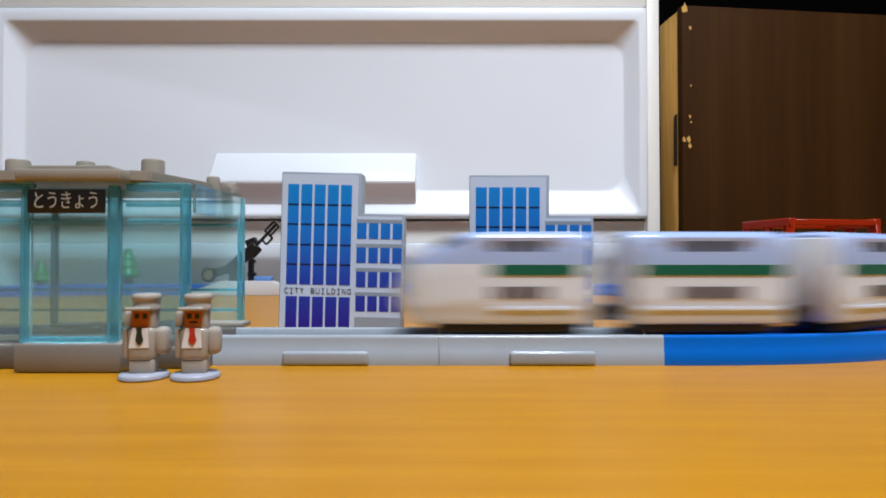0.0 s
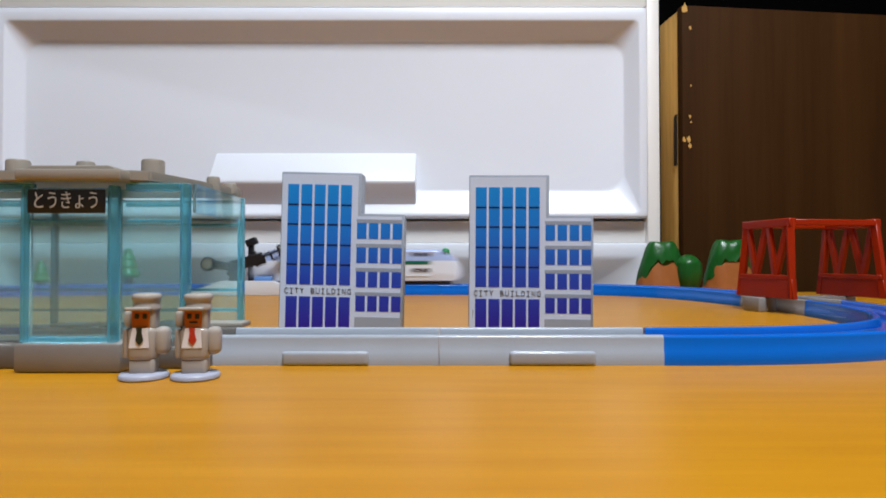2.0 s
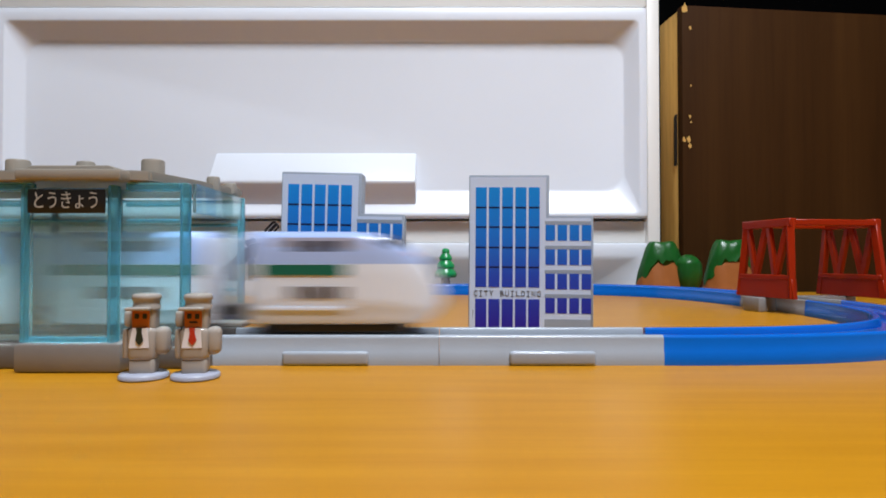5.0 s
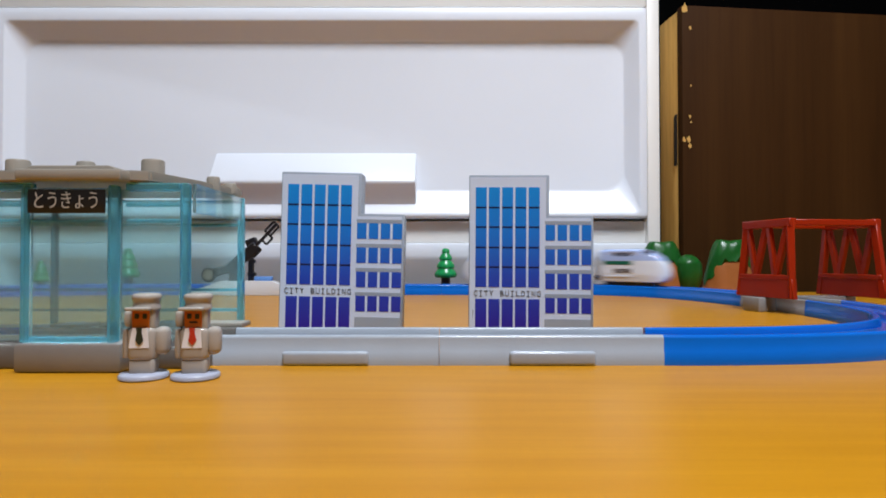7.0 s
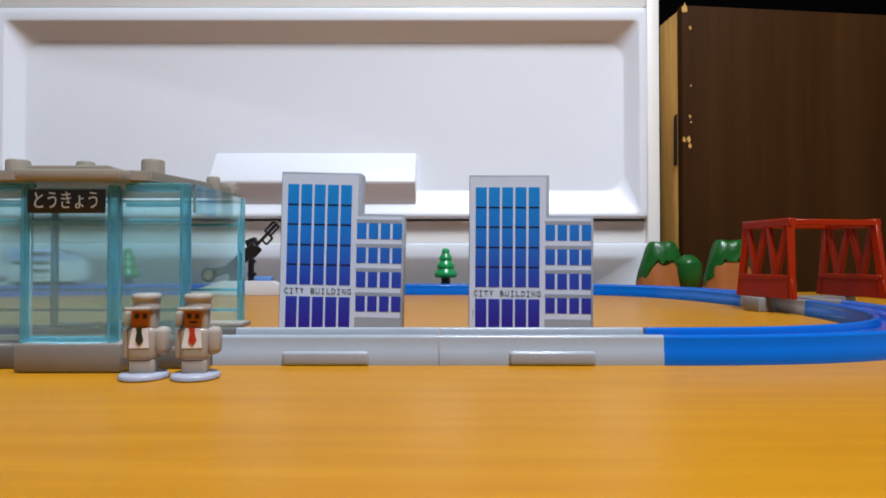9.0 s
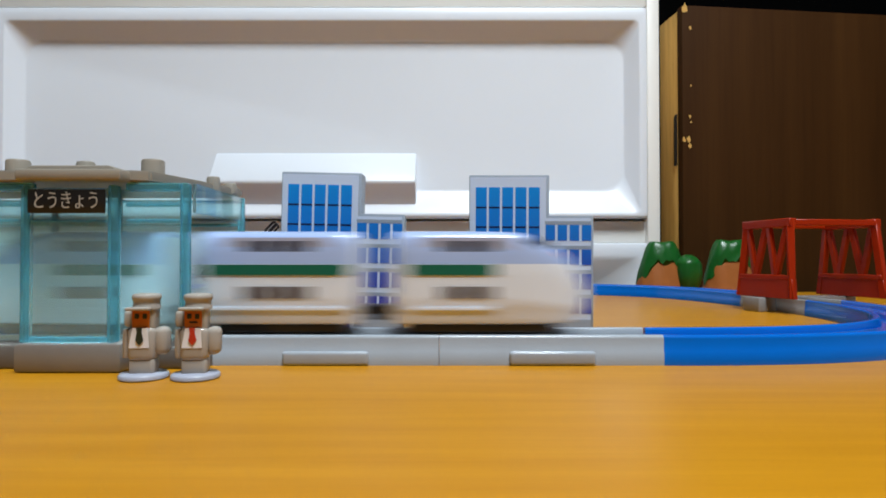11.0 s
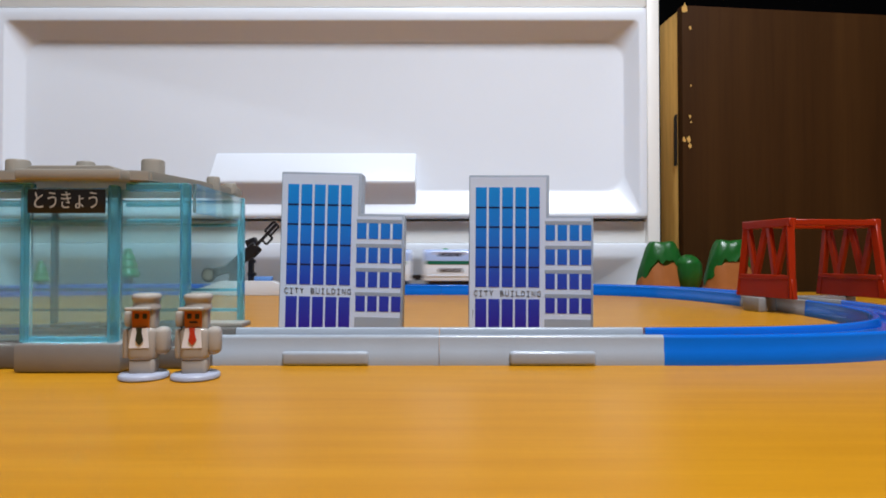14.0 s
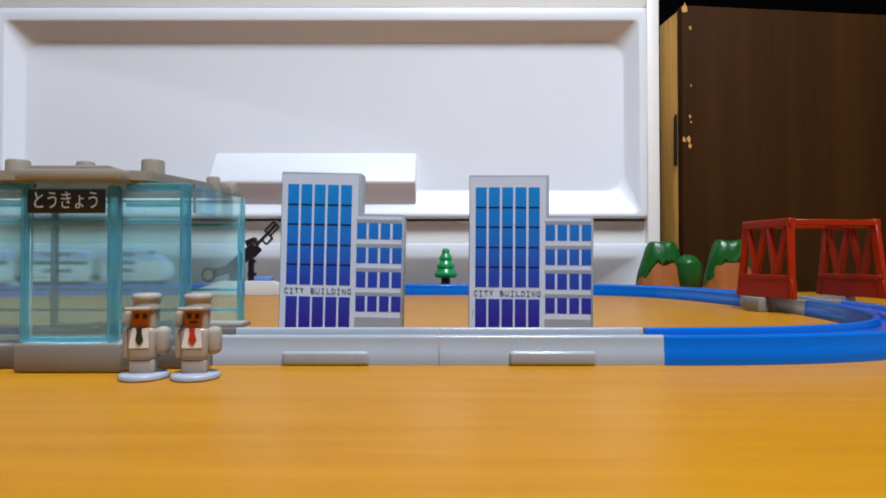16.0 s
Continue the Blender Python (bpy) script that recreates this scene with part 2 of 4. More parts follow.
# ---- the room ----
def room():
    b = bmesh.new(); box(b, -2.6, 2.6, -3.2, 1.2, -0.74, -0.70)
    tagged(part("floor", b, M_FLOOR), "brown wooden floor boards below the table", "floor", kind="structure")
    b = bmesh.new(); box(b, -2.6, 2.6, -3.2, 1.2, 1.70, 1.74)
    tagged(part("ceiling", b, M_WALL), "plain pale grey ceiling over the room", "ceiling", kind="structure")
    b = bmesh.new(); box(b, -2.65, -2.6, -3.2, 1.2, -0.74, 1.74)
    tagged(part("wall_west", b, M_WALL), "plain pale grey papered wall", "wall", kind="structure")
    b = bmesh.new(); box(b, 2.6, 2.65, -3.2, 1.2, -0.74, 1.74)
    tagged(part("wall_east", b, M_WALL), "plain pale grey papered wall", "wall", kind="structure")
    b = bmesh.new(); box(b, -2.65, 2.65, -3.25, -3.2, -0.74, 1.74)
    tagged(part("wall_south", b, M_WALL), "plain pale grey papered wall behind the table", "wall", kind="structure")
    # painted black to stand for the shade above the cabinet
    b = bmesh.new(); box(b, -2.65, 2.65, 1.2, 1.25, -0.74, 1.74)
    tagged(part("wall_north", b, M_WALLSHADE), "wall behind the furniture, its shade painted in black", "wall", kind="structure")
    lamp = thing("ceiling_lamp", "round white ceiling lamp, switched on", "lamp", at=pose(LAMP[0], LAMP[1], 1.70))
    b = bmesh.new(); lathe(b, [(0.10, -0.002), (0.12, -0.03), (0.12, -0.05), (0.05, -0.05)][::-1], 32)
    part("base", b, M_CHEST, lamp)
    b = bmesh.new(); lathe(b, [(0.02, -0.125), (0.15, -0.12), (0.24, -0.10), (0.26, -0.07), (0.25, -0.045), (0.05, -0.04)], 40)
    part("shade", b, M_LAMP, lamp, "glowing white lamp shade")


def table():
    t = thing("table", "glossy orange-brown wooden table with fine straight grain", "table")
    b = bmesh.new(); box(b, -0.75, 0.85, -0.35, 0.672, -0.028, 0.0, 0.003)
    part("tabletop", b, M_TABLE, t)
    for x in (-0.68, 0.78):
        for y in (-0.28, 0.60):
            b = bmesh.new(); box(b, x - 0.025, x + 0.025, y - 0.025, y + 0.025, -0.70, -0.028, 0.004)
            part("leg", b, M_TABLE, t)


def drawer_front(bm, x0, x1, z0, z1, y0, deep, left, right, top, low, thick=0.03, round_in=0.020):
    """A slab with a dished panel: sloping sides run from the rounded rim to the sunk field."""
    def loop(l, r, d, t, radius, y):
        pts = []
        for cx, cz, a0 in ((x0 + l + radius, z0 + d + radius, 180), (x1 - r - radius, z0 + d + radius, 270), (x1 - r - radius, z1 - t - radius, 0), (x0 + l + radius, z1 - t - radius, 90)):
            for k in range(7):
                a = radians(a0 + 15 * k)
                pts.append(bm.verts.new((cx + radius * math.cos(a), y, cz + radius * math.sin(a))))
        return pts
    rim = (0.013, 0.009, 0.004, 0.015)
    inn = (left, right, low, top)
    loops = [loop(0, 0, 0, 0, 0.003, y0 + thick), loop(0, 0, 0, 0, 0.003, y0 + 0.003), loop(0.0009, 0.0009, 0.0009, 0.0009, 0.003, y0 + 0.0009), loop(0.003, 0.003, 0.002, 0.003, 0.003, y0)]
    for f, y in ((0.0, 0.0), (0.05, 0.02), (0.12, 0.09), (0.5, 0.5), (0.86, 0.90), (0.94, 0.975), (1.03, 1.0)):
        loops.append(loop(*[a + (c - a) * f for a, c in zip(rim, inn)], 0.006 + round_in * f, y0 + deep * y))
    n = len(loops[0])
    for p, q in zip(loops, loops[1:]):
        for k in range(n):
            bm.faces.new((p[k], p[(k + 1) % n], q[(k + 1) % n], q[k]))
    bm.faces.new(loops[-1]); bm.faces.new(loops[0][::-1])
    bmesh.ops.recalc_face_normals(bm, faces=bm.faces)


def chest():
    c = thing("chest_of_drawers", "white plastic chest of drawers with dished fronts behind the table", "chest of drawers")
    for name, bx in (("side_panel", (-0.56, -0.541, 0.705, 1.1, -0.70, 0.375)), ("side_panel", (0.246, 0.2612, 0.705, 1.1, -0.70, 0.375)),
                     ("top_panel", (-0.541, 0.246, 0.706, 1.1, 0.3425, 0.375)), ("cross_panel", (-0.541, 0.246, 0.7125, 0.759, 0.0568, 0.0838)), ("back_panel", (-0.541, 0.246, 0.76, 1.1, -0.70, 0.3425))):
        b = bmesh.new(); box(b, *bx, 0.002)
        part(name, b, M_CHESTBODY, c, "ivory white carcass panel")
    b = bmesh.new(); drawer_front(b, -0.540, 0.245, 0.0865, 0.340, 0.700, 0.019, 0.028, 0.024, 0.036, 0.036)
    d = part("drawer", b, M_CHEST, c)
    b = bmesh.new()
    prism(b, [(0.7165, 0.0895), (0.722, 0.0895), (0.722, 0.1668), (0.717, 0.1668), (0.6925, 0.1305), (0.6925, 0.1275)], -0.2775, -0.0325, 0.0016,
          Matrix(((0, 1, 0, 0), (1, 0, 0, 0), (0, 0, 1, 0), (0, 0, 0, 1))))
    bmesh.ops.recalc_face_normals(b, faces=b.faces)
    part("handle", b, M_CHEST, d, "white sloping pull")
    b = bmesh.new(); drawer_front(b, -0.540, 0.245, -0.20, 0.0565, 0.700, 0.019, 0.040, 0.046, 0.062, 0.034, 0.036, 0.034)
    part("drawer", b, M_CHEST, c)


def cabinet():
    a = math.degrees(math.atan2(0.028, 0.26))
    c = thing("cabinet", "dark walnut brown cabinet with worn pale front edge", "cabinet", at=pose(0.2825, 0.690, 0, 0, 0, a))
    b = bmesh.new(); box(b, 0.0, 0.60, 0.0, 0.012, -0.70, 0.338, 0.0012)
    part("front_panel", b, M_DARKWOOD, c)
    b = bmesh.new(); box(b, 0.001, 0.022, 0.0125, 0.058, -0.70, 0.336, 0.001)
    part("side_panel", b, M_RAWWOOD, c, "pale raw wood side board")
    b = bmesh.new(); box(b, 0.023, 0.60, 0.0125, 0.058, 0.318, 0.336, 0.001)
    part("top_panel", b, M_DARKWOOD, c)
    rnd = random.Random(5)
    for x, z, r in ((0.010, 0.311, 0.0022), (0.0105, 0.2425, 0.0016), (0.009, 0.206, 0.0022), (0.0105, 0.199, 0.0014), (0.0075, 0.179, 0.0042), (0.0088, 0.171, 0.0032), (0.004, 0.334, 0.0055), (0.0015, 0.178, 0.003)):
        b = bmesh.new()
        pts = []
        for k in range(11):
            q = 2 * math.pi * k / 11
            w = r * rnd.uniform(0.6, 1.25)
            pts.append((x + 0.7 * w * math.cos(q), z + w * math.sin(q)))
        prism(b, pts, -0.0003, 0.0002)
        part("chip", b, M_RAWWOOD, c, "chipped veneer showing pale wood")
    b = bmesh.new(); prism(b, [(-0.0008, 0.150), (0.0006, 0.150), (0.0006, 0.212), (-0.0008, 0.208)], 0.014, 0.020)
    part("slot", b, M_BLACK, c, "dark hinge slot")


# ---- the railway ----
R = 0.2028
XR, XL, YF = 0.0786, -0.3214, 0.2213
YB = YF + 2 * R
HALF, RAIL = 0.0133, 0.0106
STRAIGHT = XR - XL
TURN = np.linspace(0.0, math.pi, 721)
# the east end runs nearly straight through the bridge, between two tighter corners


def bulge(amount, degrees, spread):
    return amount * np.exp(-((TURN - math.radians(degrees)) / math.radians(spread)) ** 2)


REACH = R + (bulge(-0.0334, 101, 50) + bulge(0.0344, 173, 49) + bulge(0.0138, 29, 22)) * np.sqrt(np.clip(np.sin(TURN), 0, 1))
EX, EY = XR + REACH * np.sin(TURN), YF + R - REACH * np.cos(TURN)
ALONG = np.concatenate(([0.0], np.cumsum(np.hypot(np.diff(EX), np.diff(EY)))))
EAST = float(ALONG[-1])
LAP = 2 * STRAIGHT + math.pi * R + EAST
WALL = [(HALF - 0.0036, 0.0), (HALF - 0.0036, 0.0068), (HALF - 0.0034, RAIL - 0.0007), (HALF - 0.0030, RAIL - 0.0002), (HALF - 0.0024, RAIL), (HALF - 0.0016, RAIL), (HALF - 0.0010, RAIL - 0.0002),
        (HALF - 0.0005, RAIL - 0.0006), (HALF - 0.0003, RAIL - 0.0012), (HALF - 0.0002, 0.0052), (HALF + 0.0002, 0.0048), (HALF + 0.0002, 0.0)]
BED = [(-HALF + 0.0037, 0.0), (-HALF + 0.0037, 0.0066), (-0.0050, 0.0066), (-0.0044, 0.0086), (0.0044, 0.0086), (0.0050, 0.0066), (HALF - 0.0037, 0.0066), (HALF - 0.0037, 0.0)]
SECTIONS = (("side_wall", [(-u, z) for u, z in WALL]), ("side_wall", WALL), ("rail_bed", BED))


def on_loop(s):
    """The place and heading at the distance s along the loop; s = 0 where the front straight meets the east curve."""
    s %= LAP
    if s < EAST:
        x, y = float(np.interp(s, ALONG, EX)), float(np.interp(s, ALONG, EY))
        lo, hi = max(0.0, s - 0.004), min(EAST, s + 0.004)
        a = math.atan2(np.interp(hi, ALONG, EY) - np.interp(lo, ALONG, EY), np.interp(hi, ALONG, EX) - np.interp(lo, ALONG, EX))
        return x, y, float(a) % (2 * math.pi)
    s -= EAST
    if s < STRAIGHT:
        return XR - s, YB, math.pi
    s -= STRAIGHT
    if s < math.pi * R:
        a = s / R
        return XL - R * math.sin(a), YB - R + R * math.cos(a), math.pi + a
    return XL + s - math.pi * R, YF, 2 * math.pi


def rail(s0, s1, material, label, gap=0.00013, clips=True):
    """One piece of rail from s0 to s1 along the loop."""
    s0, s1 = s0 + gap, s1 - gap
    curved = abs((on_loop(s1 - 1e-6)[2] - on_loop(s0)[2])) > 1e-3
    n = max(1, int((s1 - s0) / 0.006)) if curved else 1
    t = thing("rail_piece", label, "toy rail", "rails of the loop")
    for name, section in SECTIONS:
        b = bmesh.new()
        rings = []
        for i in range(n + 1):
            x, y, a = on_loop(s0 + (s1 - s0) * i / n - (1e-7 if i == n else 0))
            rings.append([b.verts.new((x - u * math.sin(a), y + u * math.cos(a), z)) for u, z in section])
        m = len(section)
        for p, q in zip(rings, rings[1:]):
            for k in range(m):
                b.faces.new((p[k], q[k], q[(k + 1) % m], p[(k + 1) % m]))
        b.faces.new(rings[0]); b.faces.new(rings[-1][::-1])
        bmesh.ops.recalc_face_normals(b, faces=b.faces)
        part(name, b, material, t, smooth=62)
    if clips:
        x, y, a = on_loop((s0 + s1) / 2)
        for side in (-1, 1):
            b = bmesh.new(); box(b, -0.0152, 0.0152, side * HALF - 0.0014, side * HALF + 0.0017, 0.0, 0.0050, 0.0011, 4)
            part("side_clip", b, material, t, at=pose(x, y, 0, 0, 0, math.degrees(a)))
    return t


def track():
    grey = "pale grey plastic straight rail lying on the table"
    blue = "blue plastic rail of the toy loop on the table"
    seg = STRAIGHT / 5
    front0 = EAST + math.pi * R + STRAIGHT
    for i in range(5):
        # the rail inside the station gets the grey with shade painted in
        rail(front0 + i * seg, front0 + (i + 1) * seg, M_GREY if i >= 3 else (M_GREYSHADED if i == 2 else M_BLUE),
             grey if i >= 3 else ("warm grey station rail, darkened for shade, on the table" if i == 2 else blue))
    q, w = EAST, math.pi * R
    g0, g1 = (float(np.interp(math.radians(d), TURN, ALONG)) for d in (78, 104))
    for a, c in ((0, g0 / 2), (g0 / 2, g0), (g1, (g1 + q) / 2), ((g1 + q) / 2, q)):
        rail(a, c, M_BLUE, "blue plastic curved rail of the toy loop", clips=False)
    rail(g0, g1, M_FOOT, "grey plastic curved bridge rail on the table", clips=False)
    for i in range(5):
        rail(q + i * seg, q + (i + 1) * seg, M_BLUE, blue, clips=False)
    for i in range(4):
        rail(q + STRAIGHT + i * w / 4, q + STRAIGHT + (i + 1) * w / 4, M_BLUE, "blue plastic curved rail of the toy loop", clips=False)


# ---- scenery ----
def city_building(at, drop=0.0):
    t = thing("toy_building", "card toy office building with blue printed windows", "toy building", "card buildings", at=at)
    W1, W2, H1, H2, DEP = 0.0357, 0.0552, 0.0767 - drop, 0.0586 - drop, 0.0125
    b = bmesh.new()
    prism(b, [(0, 0), (W2, 0), (W2, H2), (W1, H2), (W1, H1), (0, H1)], 0.0002, DEP, 0.00025)
    part("card_body", b, M_CARDGREY, t, "grey folded card sides")
    b = bmesh.new()
    prism(b, [(0.0004, 0.0003), (W2 - 0.0012, 0.0003), (W2 - 0.0012, H2 - 0.0012), (W1 - 0.0014, H2 - 0.0012), (W1 - 0.0014, H1 - 0.0010), (0.0004, H1 - 0.0010)], 0.0, 0.0002)
    part("printed_face", b, M_PAPER, t, "white printed card front", smooth=0)
    meshes = {}

    def pane(x, z0, z1, w):
        key = (round(w, 5), round(z1 - z0, 5))
        if key not in meshes:
            bb = bmesh.new(); box(bb, 0, w, -0.0001, 0.0, 0, z1 - z0)
            meshes[key] = mesh_of("window_pane", bb, M_PRINT, 0)
        ob = new("window_pane", meshes[key])
        ob.parent = t
        ob.matrix_basis = pose(x, 0, z0 - (drop if z0 > 0.005 else 0))
    lines = [0.0715, 0.0621, 0.0533, 0.0442, 0.0354, 0.0262]
    for i in range(5):
        x = 0.0030 + i * 0.0059
        for a, c in zip(lines[1:], lines):
            pane(x, a + 0.0003, c - 0.0003, 0.0049)
        pane(x, 0.0030, 0.0212 - drop, 0.0050)
        for z in lines[1:5]:
            bb = bmesh.new(); box(bb, x, x + 0.0049, -0.00012, 0.0, z - drop - 0.0004, z - drop + 0.0004)
            part("floor_line", bb, M_NAVY, t, smooth=0)
    for i in range(4):
        x = 0.0341 + i * 0.0053
        for a, c in ((0.0474, 0.0544), (0.0366, 0.0435), (0.0258, 0.0327), (0.0151, 0.0219)):
            pane(x, a, c, 0.0042)
    bb = bmesh.new(); box(bb, 0.0338, 0.0540, -0.00008, 0, 0.002, 0.0125 - drop)
    part("doorway_print", bb, M_CARDGREY, t, smooth=0)
    for z in (0.0545, 0.0436, 0.0328, 0.0220):
        bb = bmesh.new(); box(bb, 0.0338, 0.0540, -0.00008, 0, z - drop, z - drop + 0.0016)
        part("ledge_print", bb, M_CARDGREY, t, smooth=0)
    for k, ch in enumerate("CITY BUILDING"):
        if ch != " ":
            x = 0.0172 + (k - 6) * 0.00234
            lettering("letter", ch, 0.0025, M_INK, t, pose(x, -0.0001, 0.0236 - drop, 90), width=None if ch == "I" else 0.00165)
            if ch == "I":
                for z in (0.0248, 0.0224):
                    bb = bmesh.new(); box(bb, x - 0.0006, x + 0.0006, -0.00012, 0.0, z - drop - 0.0002, z - drop + 0.0002)
                    part("serif", bb, M_INK, t, smooth=0)
    if drop:
        bb = bmesh.new(); box(bb, -0.0013, 0.0006, 0.0006, 0.0009, 0.0105, 0.0150, 0.0, 1, pose(0, 0, 0, 0, 6, -20))
        part("flap", bb, M_CARDGREY, t, "loose grey card flap")
    return t


def fir_tree(at, k=1.0):
    t = thing("toy_tree", "shiny green plastic toy fir tree behind the rails", "toy tree", "toy trees", at=at)
    b = bmesh.new(); lathe(b, [(0.0075 * k, 0), (0.0075 * k, 0.002 * k), (0.0055 * k, 0.004 * k), (0.005 * k, 0.020 * k)], 20)
    part("trunk", b, M_TRUNK, t, "dark trunk")
    b = bmesh.new()
    pr = [(0.004, 0.0165), (0.011, 0.0168), (0.0124, 0.0185), (0.0128, 0.0205), (0.0120, 0.0225), (0.0092, 0.0265), (0.0088, 0.0272), (0.0101, 0.0280), (0.0103, 0.0298), (0.0093, 0.0322), (0.0066, 0.0358),
          (0.0063, 0.0364), (0.0074, 0.0372), (0.0074, 0.0388), (0.0066, 0.0406), (0.0042, 0.0438), (0.0040, 0.0444), (0.0046, 0.0452), (0.0044, 0.0468), (0.0034, 0.0486), (0.0016, 0.0494)]
    lathe(b, [(r * k, z * k) for r, z in pr], 28)
    part("crown", b, M_GREEN, t)
    return t


def toy_hill(at, width, height, label, lump, seed):
    """A brown mound under a thick green cap whose rim hangs down in tongues, with a smaller green shoulder."""
    t = thing("toy_hill", label, "toy hill", "toy hills", at=at)
    rnd = random.Random(seed)
    n = 72

    def shell(name, material, grow, limit):
        b = bmesh.new()
        rings = []
        for j in range(19):
            v = j / 18
            ring = []
            for i in range(n):
                a = 2 * math.pi * i / n
                lim = limit(a)
                zz = height * (1 - (1 - lim) * v)
                f = max(0.0, 1 - zz / height)
                r = (f ** 0.21) * (0.84 + 0.16 * f)
                wob = 1 + 0.07 * noise.noise(Vector((math.cos(a) * 2.1 + seed, math.sin(a) * 2.1, v * 2.0)))
                x = (width / 2 * r * wob + grow * min(1, v * 4)) * math.cos(a)
                y = (0.019 * r * wob + grow * min(1, v * 4)) * math.sin(a)
                dip = 0.0034 * math.exp(-((x + width * 0.02) / 0.007) ** 2) * (1 - v) + 0.0016 * noise.noise(Vector((x * 120, y * 120, seed)))
                ring.append(b.verts.new((x, y, max(0.0, zz - dip + grow))))
            rings.append(ring)
        for p, q in zip(rings, rings[1:]):
            for i in range(n):
                b.faces.new((p[i], q[i], q[(i + 1) % n], p[(i + 1) % n]))
        b.faces.new(rings[0]); b.faces.new(rings[-1][::-1])
        bmesh.ops.remove_doubles(b, verts=b.verts, dist=1e-6)
        bmesh.ops.recalc_face_normals(b, faces=b.faces)
        part(name, b, material, t, smooth=60)
    shell("rock", M_EARTH, 0.0, lambda a: 0.0)
    ph = [rnd.uniform(0, 6.28) for _ in range(3)]

    def rim(a):
        # the cap hangs low on both flanks and is cut high over the bare face
        face = math.exp(-((a - 1.5 * math.pi - 0.02) / 0.95) ** 4)
        return 0.20 + 0.40 * face + 0.035 * math.sin(9 * a + ph[0]) + 0.03 * math.sin(17 * a + ph[1])
    shell("green_cap", M_MOSS, 0.0007, rim)
    if lump:
        x, z, r = lump
        b = bmesh.new()
        pr = [(r * math.sin(k * math.pi / 16) * (1.0 + 0.25 * k / 8), z - r * (1 - math.cos(k * math.pi / 16))) for k in range(1, 9)]
        pr += [(r * 1.30, z * 0.5), (r * 1.15, z * 0.25), (r * 0.8, z * 0.1), (r * 0.7, 0.0)]
        lathe(b, pr[::-1], 28, pose(x, -0.010, 0))
        for v in b.verts:
            v.co += v.normal * 0.0 + Vector((0.0009 * noise.noise(v.co * 190), 0.0009 * noise.noise(v.co * 170 + Vector((5, 0, 0))), 0))
        part("green_shoulder", b, M_MOSS, t, smooth=70)
    return t


def bridge():
    """A red truss bridge that straddles the curved rail: two leaning trusses joined by beams overhead."""
    t = thing("toy_bridge", "red plastic truss bridge over the curved rail", "toy bridge", at=pose(0.2622, 0.4275, 0, 0, 0, 12))
    # in its space: x runs outwards across the rail, y along it
    tops = {}
    # for each truss: its reach, lean, and where its ends stand along the rail at the foot and at the head
    for r, lean, foot_ends, head_ends in ((-0.0330, 0.002, (-0.0274, 0.0267), (-0.0235, 0.0206)), (0.0355, -0.001, (-0.0339, 0.0236), (-0.0272, 0.0156))):
        z0, z1 = 0.0104, 0.0640

        def p(u, v, r=r, lean=lean, foot_ends=foot_ends, head_ends=head_ends, z0=z0, z1=z1):
            ends = [a + (c - a) * v for a, c in zip(foot_ends, head_ends)]
            return (r + lean * v, ends[0] + (ends[1] - ends[0]) * (u + 1) / 2, z0 + (z1 - z0) * v)

        def member(name, a, c, wide, deep):
            b = bmesh.new(); bar(b, a, c, wide, deep, 0.0005)
            part(name, b, M_RED, t)
        member("upright", p(-0.91, 0), p(-0.91, 1), 0.0048, 0.0044)
        member("upright", p(0.91, 0), p(0.91, 1), 0.0048, 0.0044)
        member("top_chord", p(-1.03, 0.972), p(1.03, 0.972), 0.0058, 0.0056)
        member("lower_chord", p(-0.97, 0.27), p(0.97, 0.27), 0.0034, 0.0050)
        for u0, u1 in ((-0.38, -0.84), (-0.36, -0.05), (0.36, 0.05), (0.38, 0.84)):
            member("diagonal", p(u0, 0.27), p(u1, 0.955), 0.0044, 0.0034)
        plate = bmesh.new()
        q = [p(-1.02, 0.0), p(1.02, 0.0), p(1.0, 0.25), p(-1.0, 0.25)]
        vs = [plate.verts.new((x - 0.0020, y, z)) for x, y, z in q] + [plate.verts.new((x + 0.0020, y, z)) for x, y, z in q]
        for f in ((0, 1, 2, 3), (7, 6, 5, 4), (0, 4, 5, 1), (1, 5, 6, 2), (2, 6, 7, 3), (3, 7, 4, 0)):
            plate.faces.new([vs[i] for i in f])
        bmesh.ops.recalc_face_normals(plate, faces=plate.faces)
        bmesh.ops.bevel(plate, geom=plate.edges[:], offset=0.0004, segments=1, affect="EDGES")
        part("side_plate", plate, M_RED, t)
        tops[r] = (p(-0.93, 0.975), p(0.93, 0.975))
        foot = bmesh.new(); box(foot, *((-0.0405, -0.0258) if r < 0 else (0.0030, 0.0425)), -0.003, 0.013, 0.0, 0.0103, 0.0008)
        part("foot", foot, M_FOOT, t, "grey plastic foot")
    (a0, a1), (c0, c1) = tops.values()
    for a, c in ((a0, c0), (a1, c1)):
        b = bmesh.new(); bar(b, a, c, 0.0042, 0.0038, 0.0005)
        part("top_beam", b, M_RED, t)


